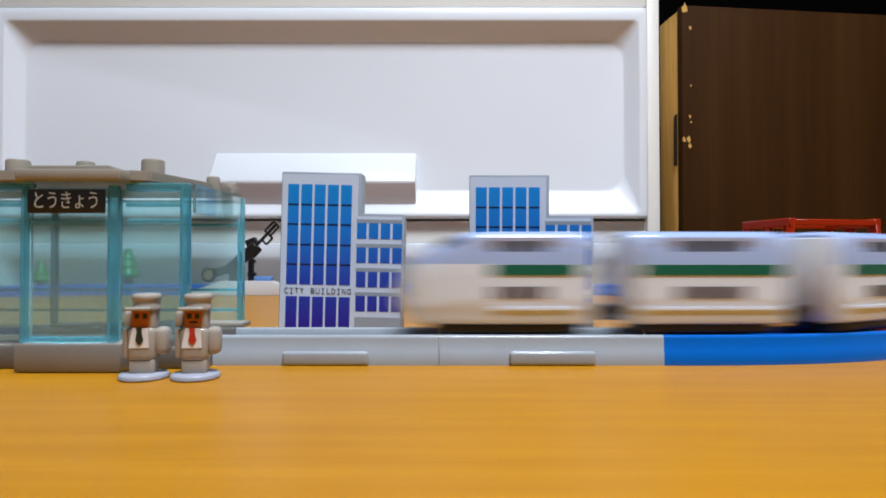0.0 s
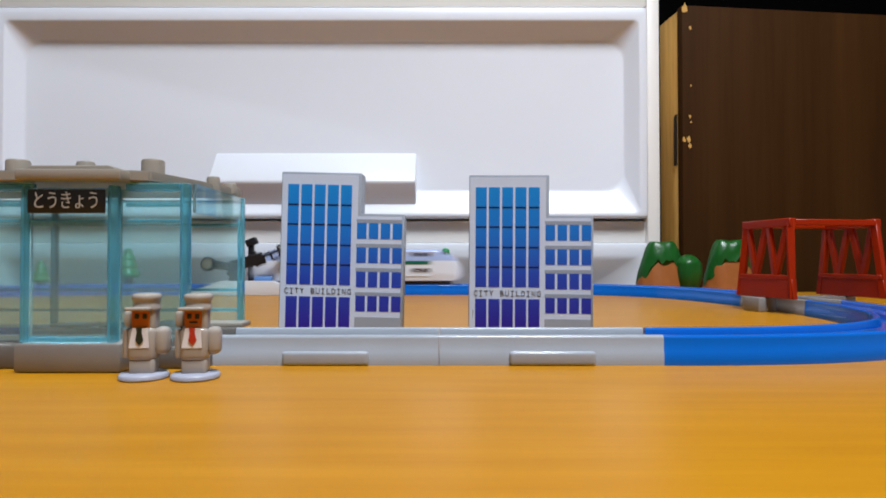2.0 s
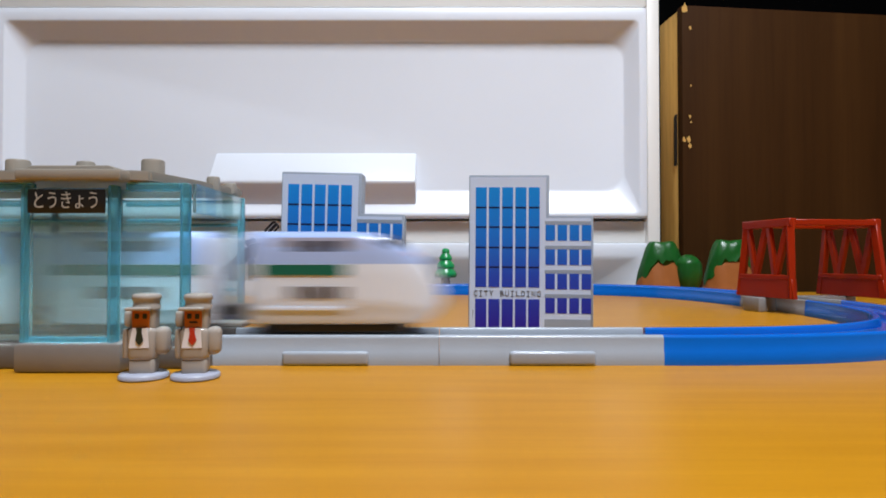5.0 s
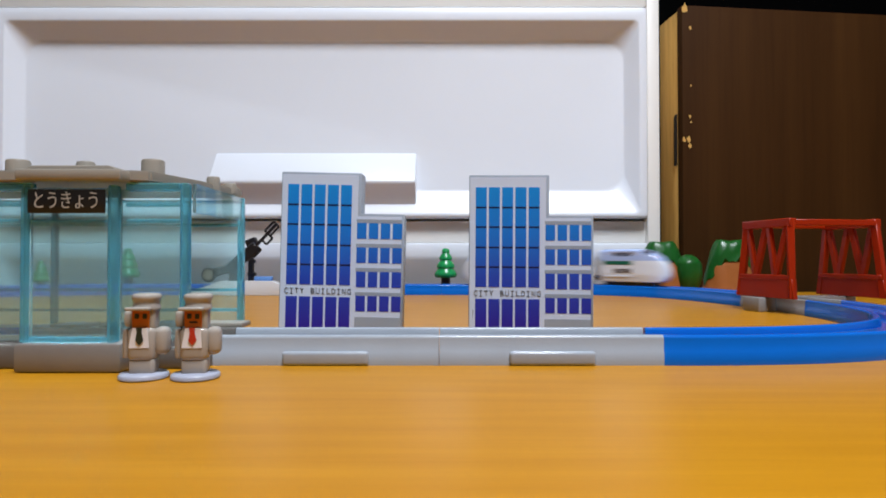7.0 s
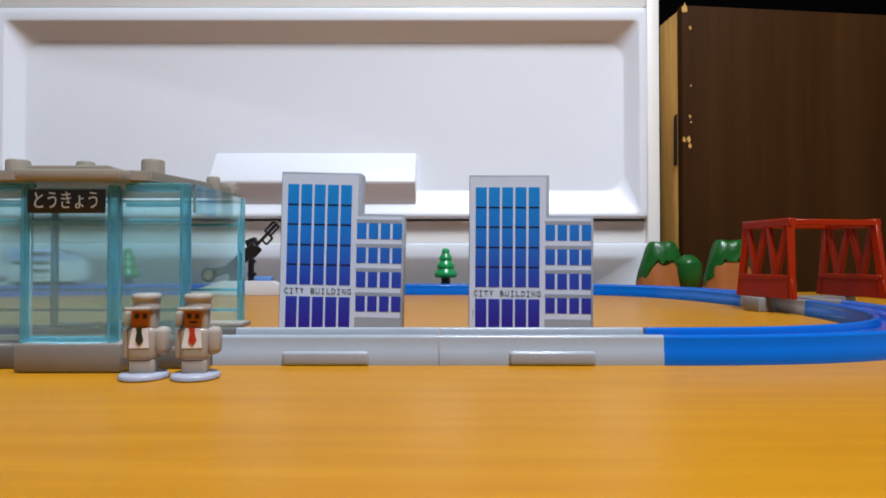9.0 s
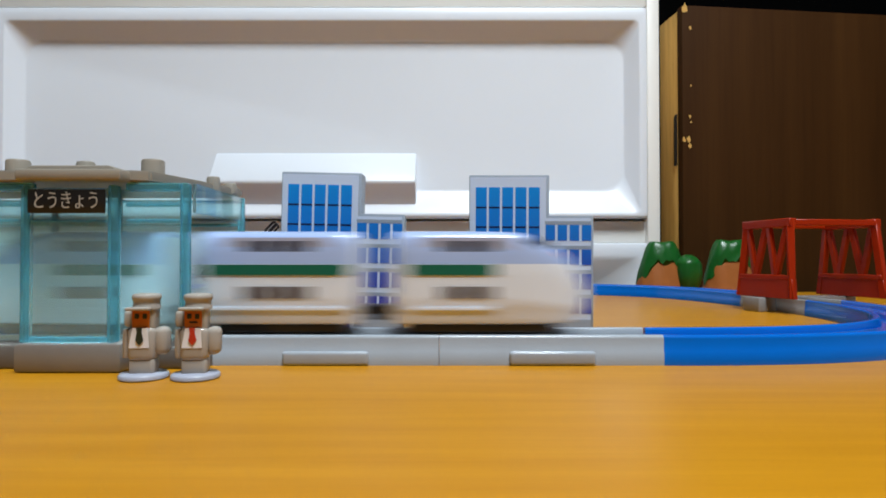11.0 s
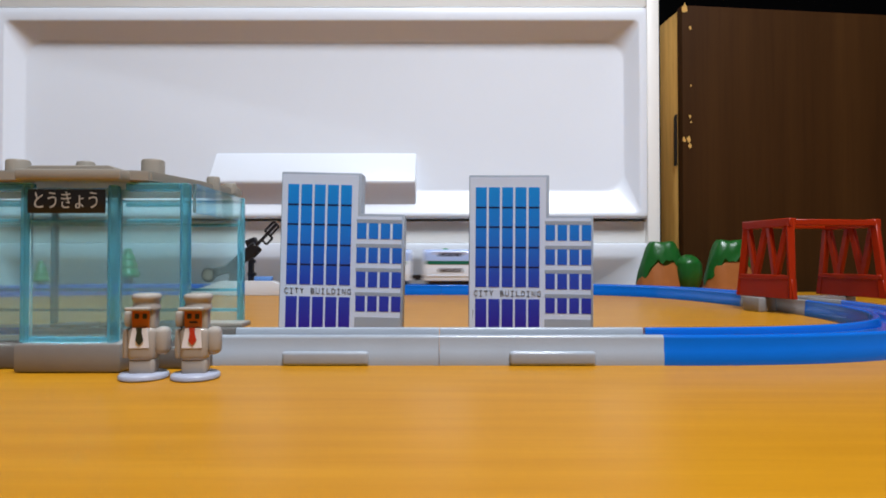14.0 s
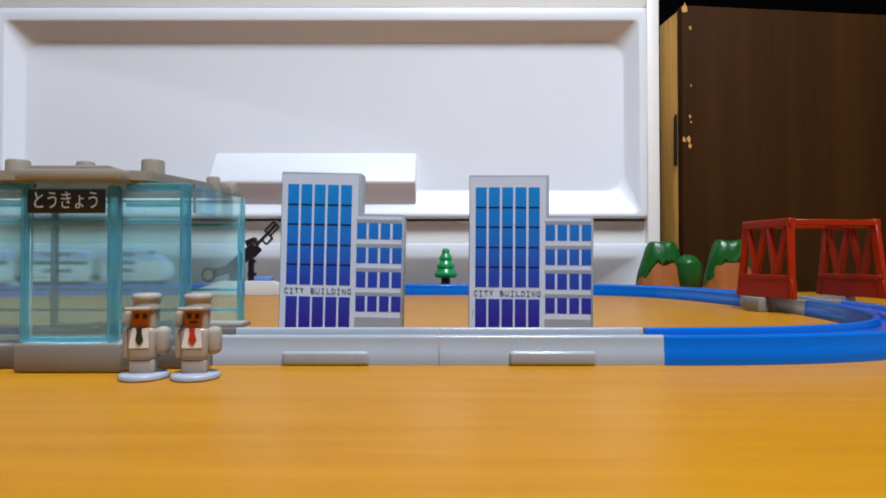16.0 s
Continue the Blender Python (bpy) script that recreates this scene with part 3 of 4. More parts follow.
def crossing():
    """Level crossing on the back rail: ramps, a post with a lamp head and a boom that drops as the train passes."""
    cx, cy = -0.2014, YB
    t = thing("level_crossing", "grey toy level crossing with black barrier on the rail", "level crossing", at=pose(cx, cy, 0))
    b = bmesh.new()
    prism(b, [(-0.060, 0), (0.060, 0), (0.060, 0.003), (0.026, 0.0150), (-0.026, 0.0150), (-0.060, 0.003)], -0.0268, -HALF - 0.0004, 0.0005)
    part("ramp", b, M_KERB, t, "pale grey sloping kerb")
    b = bmesh.new()
    prism(b, [(-0.060, 0), (0.060, 0), (0.060, 0.003), (0.026, 0.0120), (-0.026, 0.0120), (-0.060, 0.003)], HALF + 0.0004, 0.0190, 0.0005)
    part("ramp", b, M_KERB, t, "pale grey sloping kerb")
    b = bmesh.new(); box(b, 0.007, 0.025, -0.0225, -0.0150, 0.0151, 0.0195, 0.0007)
    part("lever", b, M_LEVER, t, "pale blue trip lever")
    # the signal post stands behind the rail, the boom's stand before it
    b = bmesh.new()
    box(b, -0.0128, -0.0072, HALF + 0.0050, HALF + 0.0110, 0.0120, 0.0560, 0.0008)
    box(b, -0.0132, -0.0050, HALF + 0.0044, HALF + 0.0116, 0.0190, 0.0228, 0.0008)
    box(b, -0.0120, -0.0052, HALF + 0.0046, HALF + 0.0100, 0.0330, 0.0372, 0.0008)
    box(b, -0.0118, -0.0048, HALF + 0.0046, HALF + 0.0100, 0.0420, 0.0462, 0.0008)
    box(b, -0.0062, 0.0062, -0.0042, 0.0042, -0.0040, 0.0040, 0.0014, 3, pose(-0.0092, HALF + 0.0070, 0.0562, 0, -24, 0))
    part("post", b, M_BLACK, t, "black signal post with lamp head")
    b = bmesh.new()
    box(b, -0.0190, -0.0085, -0.0225, -0.0150, 0.0140, 0.0320, 0.0010)
    part("stand", b, M_DARKGREY, t, "dark grey boom stand")
    b = bmesh.new()
    # pivot at the origin; shape drawn with the boom raised
    bar(b, (0.004, 0, 0.002), (0.0437, 0, 0.0442), 0.0030, 0.0024, 0.0003)
    bar(b, (-0.004, 0, -0.002), (0.0235, 0, 0.0220), 0.0115, 0.0030, 0.0012)

    def loop(u0, u1, w, off):
        d = Vector((0.70, 0, 0.714)); nrm = Vector((0.714, 0, -0.70))
        p = [d * u0 + nrm * off, d * u1 + nrm * off, d * u1 + nrm * (off + w), d * u0 + nrm * (off + w)]
        for i in range(4):
            bar(b, p[i], p[(i + 1) % 4], 0.0021, 0.0020, 0.0002)
    loop(0.049, 0.062, 0.0075, -0.0035)
    loop(0.040, 0.049, 0.0065, 0.0010)
    loop(0.022, 0.032, 0.0065, 0.0010)
    boom = part("boom", b, M_BLACK, t, "black barrier boom with wire loops")
    b = bmesh.new()
    bar(b, (0.004, 0.001, 0.001), (-0.0250, 0.001, -0.0072), 0.0085, 0.0040, 0.0012)
    box(b, -0.004, 0.009, -0.0012, 0.0032, -0.010, 0.006, 0.0010)
    part("counter_arm", b, M_DARKGREY, boom, "dark grey counterweight arm")
    b = bmesh.new()
    lathe(b, [(0.0070, -0.002), (0.0074, -0.0015), (0.0074, 0.0015), (0.0070, 0.002)], 28, pose(-0.0256, 0.001, -0.0080, 90))
    part("counterweight", b, M_DARKGREY, boom)
    b = bmesh.new()
    lathe(b, [(0.0052, -0.001), (0.0052, 0.0022), (0.0050, 0.0026)], 28, pose(-0.0256, 0.0005, -0.0080, 90))
    part("disc", b, M_ROOF, boom, "pale round disc")
    return boom


def station():
    """A clear aqua station hall on a grey platform, with a beige roof."""
    x0, x1, y0, y1, zt = -0.2040, -0.0852, 0.2000, 0.2510, 0.0635
    xf = x1 - 0.0022
    t = thing("toy_station", "clear aqua toy station hall with beige roof over the rail", "toy station")
    b = bmesh.new()
    box(b, -0.1415, -0.1060, 0.1935, YF - HALF - 0.0006, 0.0, 0.0098, 0.0012)
    part("platform", b, M_PLATFORM, t, "warm grey platform block")
    # the base strips lie back from the platform; their shade is painted in
    b = bmesh.new()
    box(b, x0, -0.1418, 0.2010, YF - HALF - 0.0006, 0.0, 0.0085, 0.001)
    part("front_base", b, M_GREYSHADED, t, "grey base strip, darkened for shade")
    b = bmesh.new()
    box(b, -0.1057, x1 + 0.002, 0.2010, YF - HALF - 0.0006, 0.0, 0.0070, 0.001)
    part("front_base", b, M_GREYSHADED, t, "grey base strip, darkened for shade")
    b = bmesh.new()
    box(b, x0, x1, YF + HALF + 0.0006, y1 + 0.002, 0.0, 0.0098, 0.001)
    box(b, -0.158, -0.144, YF + HALF + 0.002, y1 - 0.002, 0.0098, 0.0112, 0.0005)
    box(b, -0.139, x1 + 0.004, YF + HALF + 0.003, y1 - 0.002, 0.0098, 0.0118, 0.0005)
    part("rear_base", b, M_ROOF, t, "beige rear platform")

    def pane(name, bx, by, bz, material, label):
        bb = bmesh.new(); box(bb, bx[0], bx[1], by[0], by[1], bz[0], bz[1], 0.0004 if material is M_GLASSRIB else 0.0, 1)
        ob = part(name, bb, material, t, label, smooth=0)
        ob.visible_shadow = False
        return ob
    g, rb = "clear aqua plastic panel", "deep aqua plastic edge"
    zb = 0.0100
    # front: a bay between two ribs, with wings beside it
    pane("front_pane", (-0.1100, xf - 0.0022), (y0, y0 + 0.0012), (zb, zt - 0.0022), M_GLASS, g)
    pane("front_pane", (x0, -0.1404), (y0, y0 + 0.0012), (zb, zt - 0.0022), M_GLASS, g)
    pane("bay_pane", (-0.1372, -0.1114), (0.1950, 0.1962), (zb, 0.0612), M_GLASS, g)
    for x in (-0.1388, -0.1098):
        pane("bay_rib", (x - 0.0014, x + 0.0013), (0.1945, 0.1980), (zb - 0.0002, 0.0622), M_GLASSRIB, rb)
    pane("corner_rib", (xf - 0.0020, xf + 0.0006), (y0 - 0.0006, y0 + 0.0030), (zb, zt), M_GLASSRIB, rb)
    pane("top_rail", (-0.1080, xf - 0.0024), (y0 - 0.0006, y0 + 0.0022), (zt - 0.0028, zt), M_GLASSRIB, rb)
    pane("top_rail", (x0, -0.1398), (y0 - 0.0006, y0 + 0.0022), (zt - 0.0028, zt), M_GLASSRIB, rb)
    for z in (0.0560, 0.0505):
        pane("cross_rail", (-0.1080, xf - 0.0024), (y0 - 0.0005, y0 + 0.0016), (z - 0.0006, z + 0.0006), M_GLASSRIB, rb)
        pane("cross_rail", (x0, -0.1398), (y0 - 0.0005, y0 + 0.0016), (z - 0.0006, z + 0.0006), M_GLASSRIB, rb)
    pane("cross_rail", (-0.1372, -0.1114), (0.1944, 0.1966), (0.0493, 0.0506), M_GLASSRIB, rb)
    pane("cross_rail", (-0.1372, -0.1114), (0.1944, 0.1966), (zb, 0.0118), M_GLASSRIB, rb)
    # rear wall
    pane("rear_pane", (x0 + 0.0018, x1 - 0.0012), (y1 - 0.0012, y1), (zb, zt - 0.0020), M_GLASS, g)
    for x in (x0, -0.1655, -0.1385, x1 - 0.0014):
        pane("rear_rib", (x - 0.0006, x + 0.0020), (y1 - 0.0022, y1 + 0.0006), (zb, zt), M_GLASSRIB, rb)
    for z in (0.0620, 0.0520, 0.0245, 0.0160):
        pane("rear_rail", (x0 + 0.0018, x1 - 0.0016), (y1 - 0.0018, y1 + 0.0004), (z - 0.0006, z + 0.0006), M_GLASSRIB, rb)
    # end lintels over the rail, open below
    for x in (x0, x1 - 0.0012):
        pane("end_lintel", (x, x + 0.0012), (y0 + 0.0026, y1 - 0.0024), (0.0535, zt), M_GLASS, g)
    # name board
    b = bmesh.new(); box(b, -0.1372, -0.1116, 0.1936, 0.1943, 0.0527, 0.0606, 0.0002)
    sign = part("name_board", b, M_SIGN, t, "black station name board")
    lettering("lettering", "とうきょう", 0.0045, M_SIGNTEXT, sign, pose(-0.1244, 0.1935, 0.0566, 90), width=0.0208)
    # roof
    z = zt + 0.0002
    b = bmesh.new()
    ro = [(-0.210, 0.1985), (-0.1055, 0.1985), (-0.1000, 0.2005), (-0.0870, 0.2470), (-0.0865, 0.2530), (-0.2060, 0.2560)]
    a = [b.verts.new((x, y, z)) for x, y in ro]
    c = [b.verts.new((x, y, z + 0.0040)) for x, y in ro]
    b.faces.new(a[::-1]); b.faces.new(c)
    for i in range(len(ro)):
        j = (i + 1) % len(ro)
        b.faces.new((a[i], a[j], c[j], c[i]))
    bmesh.ops.recalc_face_normals(b, faces=b.faces)
    bmesh.ops.bevel(b, geom=b.edges[:], offset=0.0007, segments=2, affect="EDGES")
    part("roof_slab", b, M_ROOF, t, "beige grey roof slab")
    b = bmesh.new()
    box(b, -0.1410, -0.1060, 0.1925, 0.2060, z - 0.0002, z + 0.0036, 0.0008)
    prism(b, [(-0.1395, z + 0.0034), (-0.1075, z + 0.0034), (-0.1110, z + 0.0050), (-0.1370, z + 0.0050)], 0.1945, 0.2300, 0.0004)
    part("canopy", b, M_ROOF, t, "beige canopy over the bay")
    for x, y, r, h in ((-0.1028, 0.2080, 0.0039, 0.0090), (-0.1340, 0.2200, 0.0032, 0.0104), (-0.1485, 0.2050, 0.0038, 0.0085), (-0.0920, 0.2350, 0.0026, 0.0068), (-0.0893, 0.2460, 0.0028, 0.0055)):
        b = bmesh.new(); lathe(b, [(r, z + 0.001), (r, z + h - 0.0008), (r - 0.0003, z + h - 0.0002), (r - 0.0008, z + h)], 20, Matrix.Translation((x, y, 0)))
        part("roof_stud", b, M_ROOF, t)


def figure(at, tie, seed):
    """A toy passenger on a round base, one plain mesh."""
    b = bmesh.new()

    def piece(index, fn):
        n = len(b.faces)
        fn()
        b.faces.ensure_lookup_table()
        for f in b.faces[n:]:
            f.material_index = index
    piece(1, lambda: lathe(b, [(0.0074, 0.0), (0.0080, 0.0004), (0.0080, 0.0014), (0.0075, 0.0019), (0.004, 0.0021)], 32))
    piece(0, lambda: box(b, -0.0040, 0.0042, -0.0030, 0.0030, 0.0015, 0.0068, 0.0008))
    piece(0, lambda: box(b, -0.0046, 0.0046, -0.0036, 0.0036, 0.0060, 0.0172, 0.0020, 4))
    piece(0, lambda: box(b, -0.0064, -0.0042, -0.0026, 0.0030, 0.0068, 0.0168, 0.0010, 3))
    piece(0, lambda: box(b, 0.0036, 0.0084, -0.0024, 0.0036, 0.0078, 0.0172, 0.0020, 3))
    piece(0, lambda: box(b, -0.0074, -0.0040, 0.0005, 0.0040, 0.0168, 0.0224, 0.0012, 3))
    piece(0, lambda: box(b, -0.0034, 0.0042, -0.0022, 0.0034, 0.0160, 0.0246, 0.0012, 3))
    piece(0, lambda: lathe(b, [(0.0036, 0.0228), (0.0045, 0.0230), (0.0046, 0.0240), (0.0042, 0.0247), (0.0042, 0.0258), (0.0047, 0.0264), (0.0047, 0.0274), (0.0043, 0.0281), (0.0030, 0.0284)], 28, pose(0.0006, 0.0004, 0)))
    piece(0, lambda: box(b, -0.0044, 0.0036, -0.0056, 0.0, 0.0228, 0.0240, 0.0005))
    piece(2, lambda: box(b, -0.0031, 0.0026, -0.0026, -0.0016, 0.0165, 0.0230, 0.0003))
    piece(3, lambda: prism(b, [(-0.0036, 0.0105), (0.0030, 0.0105), (0.0026, 0.0170), (-0.0024, 0.0170)], -0.0038, -0.0030))
    piece(4, lambda: prism(b, [(-0.0010, 0.0172), (0.0008, 0.0172), (0.0007, 0.0155), (0.0013, 0.0130), (0.0000, 0.0114), (-0.0013, 0.0130), (-0.0008, 0.0155)], -0.0041, -0.0036))
    piece(5, lambda: box(b, -0.0022, -0.0007, -0.0028, -0.0024, 0.0200, 0.0217, 0.0002))
    piece(5, lambda: box(b, 0.0004, 0.0019, -0.0028, -0.0024, 0.0200, 0.0217, 0.0002))
    if tie is M_TIERED:
        piece(5, lambda: box(b, -0.0014, 0.0012, -0.0028, -0.0024, 0.0186, 0.0192, 0.0001))
    bmesh.ops.scale(b, vec=(0.92, 0.92, 0.945), verts=b.verts)
    ob = part("toy_figure", b, [M_SUIT, M_BASEGREY, M_FACE, M_SHIRT, tie, M_TIEDARK], smooth=50)
    ob.matrix_basis = at
    return tagged(ob, "grey plastic toy passenger with %s tie on a round base" % ("red" if tie is M_TIERED else "dark green"), "toy figure", "toy passengers")


# ---- the train ----
ZB, ZT, WID = 0.0143, 0.0478, 0.0128
LONG, SHORT, GAP = 0.0700, 0.0560, 0.0138
TRAIN = 2 * LONG + SHORT + 2 * GAP
NOSE = 0.033
LOWER = [(0.0, 0.0), (0.86, 0.0), (0.95, 0.02), (0.98, 0.07), (0.985, 0.17), (1.0, 0.19), (1.0, 0.30), (1.0, 0.38), (1.0, 0.45), (1.0, 0.51), (1.0, 0.55), (0.998, 0.58), (0.997, 0.60), (0.996, 0.615), (0.9955, 0.625), (0.995, 0.633), (0.995, 0.64)]
UPPER = [(0.995, 0.64), (0.985, 0.74), (0.965, 0.84), (0.93, 0.91), (0.86, 0.955), (0.74, 0.982), (0.52, 0.995), (0.26, 1.0), (0.0, 1.0)]


def car(length, nosed, at_end, label):
    """A car along x; its nose, if it has one, at the +x end. Its origin is at the middle, at the table's height."""
    t = thing("train_car", label, "toy train car", "cars of the toy train")
    h = length / 2
    xs = [-h, -h + 0.0006, -h + 0.0016] + [-h + 0.0016 + (length - 0.0032 - (NOSE if nosed else 0)) * k / 8 for k in range(1, 9)]
    if nosed:
        xs += [h - NOSE + 0.0016 + (NOSE - 0.0016) * (1 - (1 - k / 16) ** 1.6) for k in range(1, 17)]
    else:
        xs += [h - 0.0006, h]

    def station_at(x):
        w, zb, zt = WID, ZB, ZT
        if nosed and x > h - NOSE:
            q = (x - (h - NOSE)) / NOSE
            tip = max(0.0, (q - 0.72) / 0.28)
            zt = ZT - 0.0168 * q ** 2.3 - 0.0050 * tip ** 2.2
            zb = ZB + 0.0060 * max(0.0, (q - 0.70) / 0.30) ** 2
            w = WID * (1 - 0.44 * q ** 2.1 - 0.32 * tip ** 2.2)
        e = min(x + h, (h - x) if not nosed else 1)
        if e < 0.0016:
            k = 1 - e / 0.0016
            w -= 0.0010 * k * k
            zt -= 0.0012 * k * k
        return w, zb, zt

    table_v = [v for _, v in UPPER]
    table_u = [u for u, _ in UPPER]

    def shell(name, prof, material, label="", cap=True):
        b = bmesh.new()
        rings = []
        for x in xs:
            w, zb, zt = station_at(x)
            # on the nose the blue narrows to a cap along the ridge
            q = max(0.0, (x - (h - NOSE)) / NOSE) if nosed else 0.0
            edge = min(1.0, (0.0358 - zb) / (zt - zb)) if q > 0 else 0.64
            ring = []
            for u, v in prof:
                if prof is LOWER:
                    v2 = v if v <= 0.30 else 0.30 + (v - 0.30) * (edge - 0.30) / 0.34
                else:
                    v2 = 1 - (1 - v) * (1 - edge) / 0.36
                u2 = float(np.interp(v2, table_v, table_u)) if v2 > 0.64 and u > 0 else u
                ring.append((u2 * w, zb + v2 * (zt - zb)))
            mirror = [(-y, z) for y, z in ring[::-1]]
            if prof[0][0] == 0.0:
                pts = mirror[:-1] + ring
            else:
                pts = ring + mirror[1:]
            rings.append([b.verts.new((x, y, z)) for y, z in pts])
            if prof is UPPER and edge >= 0.999:
                break
        n = len(rings[0])
        for p, q in zip(rings, rings[1:]):
            for k in range(n - 1):
                b.faces.new((p[k], p[k + 1], q[k + 1], q[k]))
        if cap:
            b.faces.new(rings[0]); b.faces.new(rings[-1])
        bmesh.ops.recalc_face_normals(b, faces=b.faces)
        return part(name, b, material, t, label, smooth=35)
    lower = shell("lower_body", LOWER, M_WHITE, "cream white lower body")
    upper = shell("upper_body", UPPER, M_SKY, "pale blue upper body")
    x0, x1 = (-h + 0.005, h - NOSE - 0.001) if nosed else (-h + 0.0025, h - 0.0025)
    wx0, wx1 = (-h + 0.016, -h + 0.036) if nosed else (-0.0125, 0.0125)
    for side in (-1, 1):
        y = side * (WID + 0.00005)

        def slab(name, xa, xb, za, zb2, material, parent, label="", th=0.00022, bev=0.0, lean=0.0):
            b = bmesh.new()
            ya, yb = sorted((y - side * 0.0004 - side * lean, y + side * th - side * lean))
            box(b, xa, xb, ya, yb, za, zb2, bev)
            return part(name, b, material, parent, label, smooth=0)
        slab("stripe", x0, x1, 0.0318, 0.0356, M_STRIPE, lower, "green stripe")
        slab("window_band", wx0 - 0.006, wx1 + 0.006, 0.0386, 0.0452, M_PANEFRAME, upper, "lilac grey window band", 0.0000, lean=0.00045)
        slab("sill", x0, x1, 0.0195, 0.0205, M_WHITE, lower, "white raised sill", 0.0004)
        n = 4
        step = (wx1 - wx0) / n
        for k in range(n):
            xa = wx0 + k * step + 0.0005
            slab("lower_window", xa, xa + step - 0.0010, 0.0236, 0.0278, M_BROWNPANE, lower, "dark brown lower window")
            slab("upper_window", xa, xa + step - 0.0010, 0.0402, 0.0440, M_PANE, upper, "dark upper window", 0.00015, lean=0.00045)
    if nosed:
        # a windscreen of two panes and small lamps, laid on the curve of the nose
        def patch(name, qa, qb, va, vb, s, material, label):
            b = bmesh.new()
            grid = []
            for i in range(6):
                x = h - NOSE + NOSE * (qa + (qb - qa) * i / 5)
                w, zb, zt = station_at(x)
                row = []
                for k in range(6):
                    v = va + (vb - va) * k / 5
                    u = float(np.interp(v, table_v, table_u))
                    row.append((b.verts.new((x, s * u * w * 1.012, zb + v * (zt - zb) + 0.0003)), b.verts.new((x - 0.0004, s * u * w * 0.97, zb + v * (zt - zb) - 0.0006))))
                grid.append(row)
            for i in range(5):
                for k in range(5):
                    for m in (0, 1):
                        b.faces.new([grid[i + a][k + c][m] for a, c in ((0, 0), (0, 1), (1, 1), (1, 0))])
            rim = [(0, k) for k in range(5)] + [(i, 5) for i in range(5)] + [(5, k) for k in range(5, 0, -1)] + [(i, 0) for i in range(5, 0, -1)]
            for (i0, k0), (i1, k1) in zip(rim, rim[1:] + rim[:1]):
                b.faces.new((grid[i0][k0][0], grid[i1][k1][0], grid[i1][k1][1], grid[i0][k0][1]))
            bmesh.ops.recalc_face_normals(b, faces=b.faces)
            part(name, b, material, upper, label, smooth=40)
        for s in (-1, 1):
            patch("windscreen", 0.30, 0.54, 0.900, 0.998, s, M_PANE, "dark windscreen pane")
            patch("nose_lamp", 0.66, 0.73, 0.93, 0.965, s, M_LAMPRED, "faint pink lamp")
    for end in at_end:
        b = bmesh.new()
        x_in, x_out = end * (h - 0.001), end * (h + 0.0006)
        box(b, min(x_in, x_out), max(x_in, x_out), -0.0112, 0.0112, 0.0160, 0.0455, 0.0005)
        part("end_plate", b, M_WHITE, t, "white end wall")
    b = bmesh.new()
    box(b, -h + 0.003, h - (0.012 if nosed else 0.003), -0.0098, 0.0098, 0.0108, ZB + 0.0008, 0.0006)
    part("underframe", b, M_BLACK, t, "black underframe")
    for x in (-h + 0.014, h - (0.024 if nosed else 0.014)):
        for s in (-1, 1):
            b = bmesh.new()
            lathe(b, [(0.0040, -0.0012), (0.0046, -0.0010), (0.0046, 0.0010), (0.0040, 0.0012)], 20, pose(x, s * 0.0072, 0.0115, 90))
            part("wheel", b, M_BLACK, t, "black wheel")
    for end in at_end:
        b = bmesh.new()
        box(b, min(end * h, end * (h + GAP * 0.50)), max(end * h, end * (h + GAP * 0.50)), -0.0022, 0.0022, 0.0170, 0.0200, 0.0006)
        lathe(b, [(0.0030, 0.0150), (0.0034, 0.0156), (0.0034, 0.0204), (0.0030, 0.0208)], 16, pose(end * (h + GAP * 0.45), 0, 0))
        part("coupler", b, M_BLACK, t, "black coupler")
    return t


# distance of the train's rear tip along the loop, time by time
TIMES = [0.0, 0.1, 0.2, 0.3, 0.9, 1.3, 1.5, 2.0, 2.6, 3.2, 4.2, 5.3, 6.3, 6.9, 7.0, 7.7, 8.5, 8.8, 9.2, 10.2, 11.3, 11.5, 11.7, 11.9, 12.4, 12.6, 12.8, 13.0, 13.3, 13.5, 13.7, 14.5, 15.2, 15.6, 16.0]
REAR = [-0.0951, -0.0533, -0.0075, 0.0321, 0.2244, 0.401, 0.4931, 0.6872, 0.8292, 1.0432, 1.4532, 1.8792, 2.266, 2.4900, 2.5280, 2.7655, 2.9785, 3.0765, 3.2205, 3.5915, 3.9835, 4.0429, 4.1122, 4.1687, 4.2840, 4.3270, 4.3870, 4.4456, 4.5250, 4.5830, 4.6450, 4.8297, 4.9597, 5.0437, 5.1277]


def smooth_through(ts, vs):
    """A monotone smooth curve through the points."""
    ts, vs = np.array(ts), np.array(vs)
    hh = np.diff(ts)
    dl = np.diff(vs) / hh
    m = np.zeros(len(ts))
    m[0], m[-1] = dl[0], dl[-1]
    for i in range(1, len(ts) - 1):
        w1, w2 = 2 * hh[i] + hh[i - 1], hh[i] + 2 * hh[i - 1]
        m[i] = (w1 + w2) / (w1 / dl[i - 1] + w2 / dl[i])

    def f(t):
        i = int(min(max(np.searchsorted(ts, t) - 1, 0), len(hh) - 1))
        u = (t - ts[i]) / hh[i]
        return float((2 * u ** 3 - 3 * u * u + 1) * vs[i] + (u ** 3 - 2 * u * u + u) * hh[i] * m[i] + (3 * u * u - 2 * u ** 3) * vs[i + 1] + (u ** 3 - u * u) * hh[i] * m[i + 1])
    return f


rear = smooth_through(TIMES, REAR)


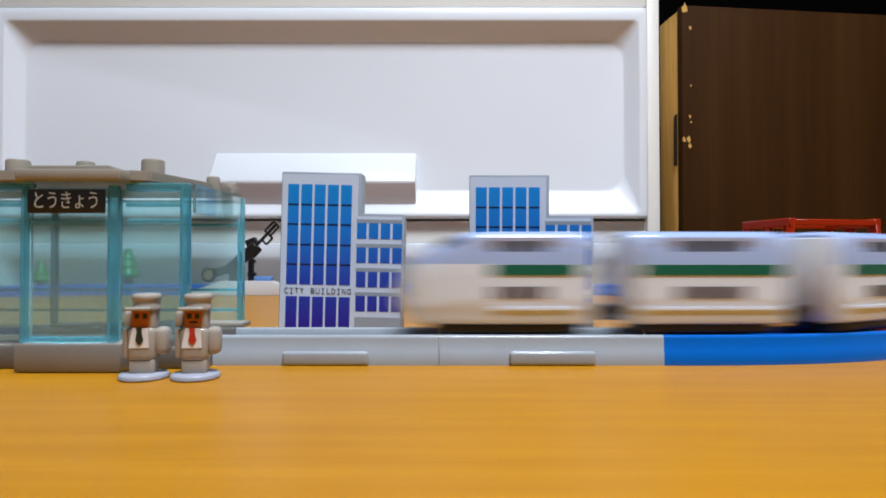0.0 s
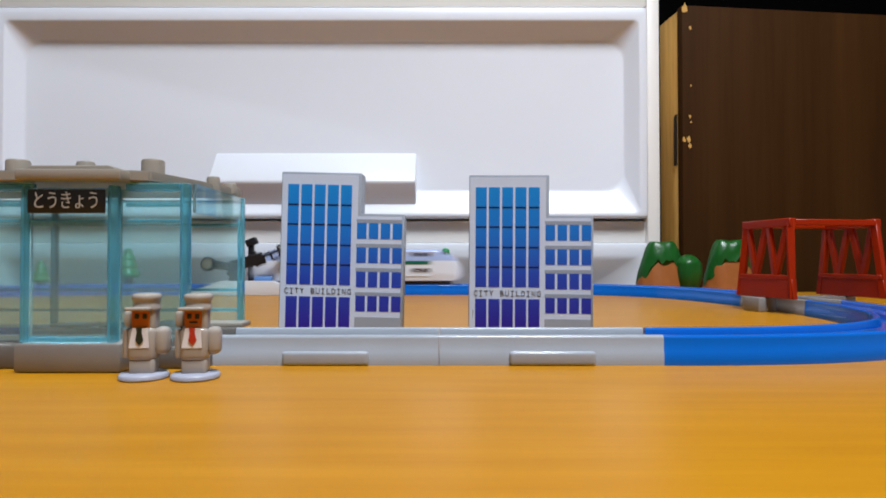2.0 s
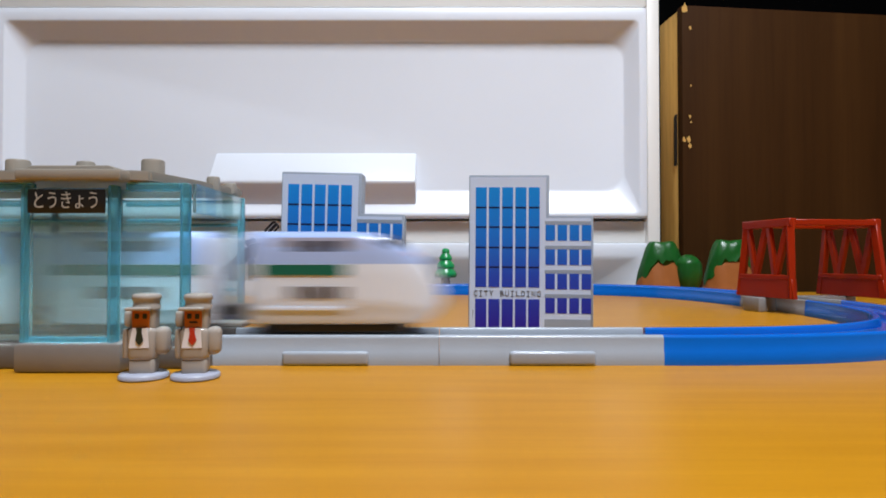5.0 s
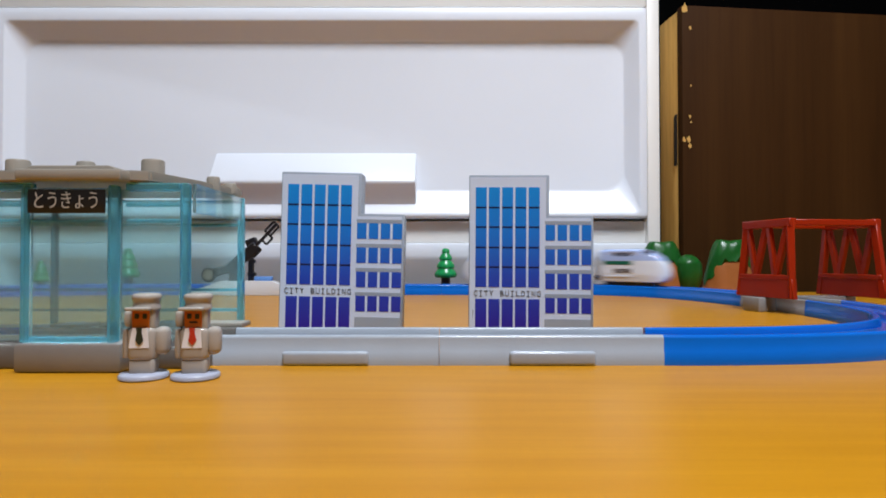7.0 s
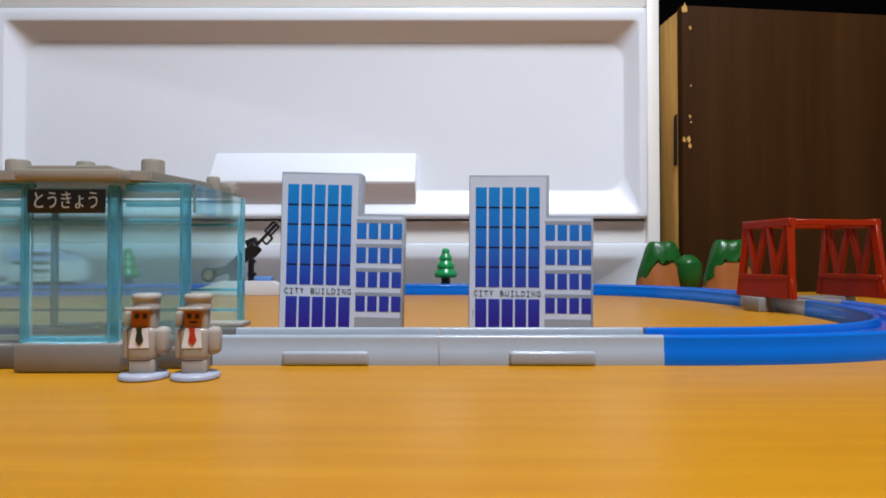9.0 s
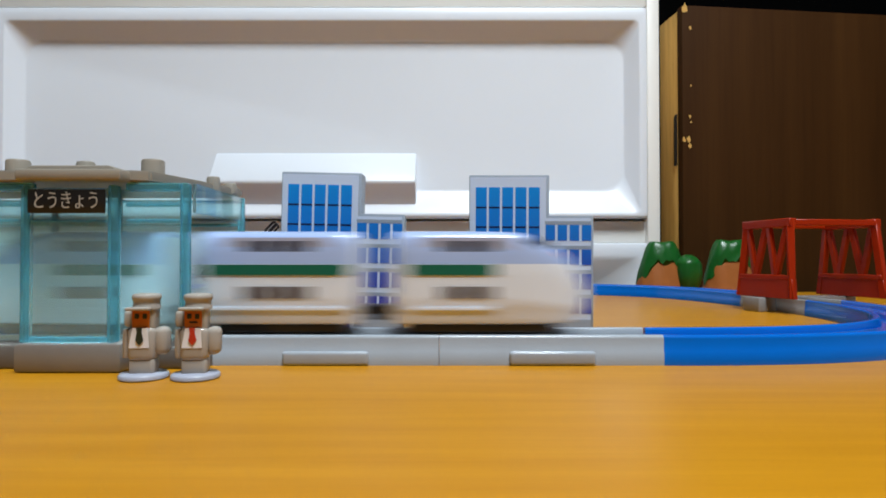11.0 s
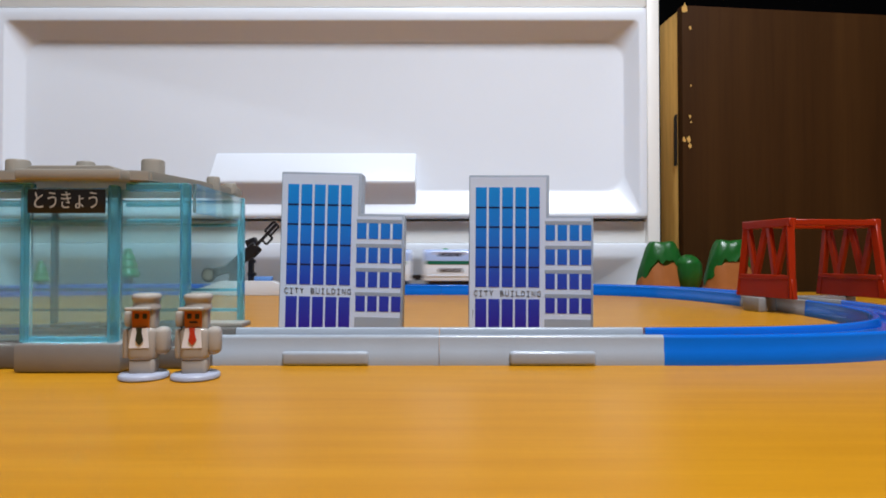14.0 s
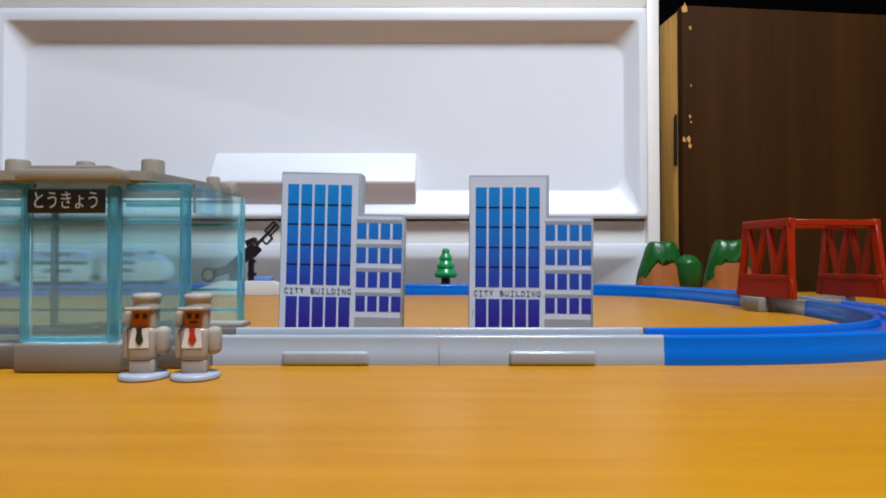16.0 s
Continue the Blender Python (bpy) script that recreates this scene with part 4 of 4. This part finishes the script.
def car_pose(s, half, flip):
    """A car stands on the chord between its two axles."""
    x0, y0, _ = on_loop(s - half * 0.6)
    x1, y1, _ = on_loop(s + half * 0.6)
    a = math.degrees(math.atan2(y1 - y0, x1 - x0))
    return pose((x0 + x1) / 2, (y0 + y1) / 2, 0, 0, 0, a + (180 if flip else 0))


def boom_angle(t):
    """The boom's drop in degrees: it falls as the nose reaches the lever and rises once the last car is past."""
    s = rear(t) % LAP
    down = min(1.0, max(0.0, (s + TRAIN - 0.864) / 0.060))
    up = min(1.0, max(0.0, (s - 0.937) / 0.045))
    return 31.0 * down * (1 - up)


room()
table()
chest()
cabinet()
track()
station()
city_building(pose(-0.0735, 0.2620, 0, 0, 1.2, 0))
city_building(pose(0.0113, 0.2640, 0, 0, 0.4, -4.0), 0.0014)
fir_tree(pose(0.0030, 0.6600, 0))
fir_tree(pose(-0.3530, 0.6600, 0))
fir_tree(pose(-0.4480, 0.6560, 0), 0.72)
toy_hill(pose(0.2385, 0.6420, 0), 0.056, 0.0585, "brown toy hill with dripping green cap", (0.0250, 0.0425, 0.0108), 3)
toy_hill(pose(0.3110, 0.6380, 0), 0.058, 0.0600, "brown toy hill with dark green top", None, 8)
bridge()
BOOM = crossing()
figure(pose(-0.0944, 0.1862, 0, 0, 0, 4), M_TIEDARK, 1)
figure(pose(-0.0781, 0.1862, 0, 0, 0, 6), M_TIERED, 2)
CAR_REAR = car(LONG, True, (-1,), "white and pale blue toy train end car with green stripe")
CAR_MID = car(SHORT, False, (-1, 1), "white and pale blue toy train middle car with green stripe")
CAR_LEAD = car(LONG, True, (-1,), "white and pale blue toy train leading car with green stripe")


def motions():
    ts = [k / 10 for k in range(161)]
    walk(CAR_REAR, [(t, car_pose(rear(t) + LONG / 2, LONG / 2, True)) for t in ts])
    walk(CAR_MID, [(t, car_pose(rear(t) + LONG + GAP + SHORT / 2, SHORT / 2, False)) for t in ts])
    walk(CAR_LEAD, [(t, car_pose(rear(t) + TRAIN - LONG / 2, LONG / 2, False)) for t in ts])
    walk(BOOM, [(t, pose(-0.0133, -0.0235, 0.0292, 0, boom_angle(t), 0)) for t in ts])


motions()
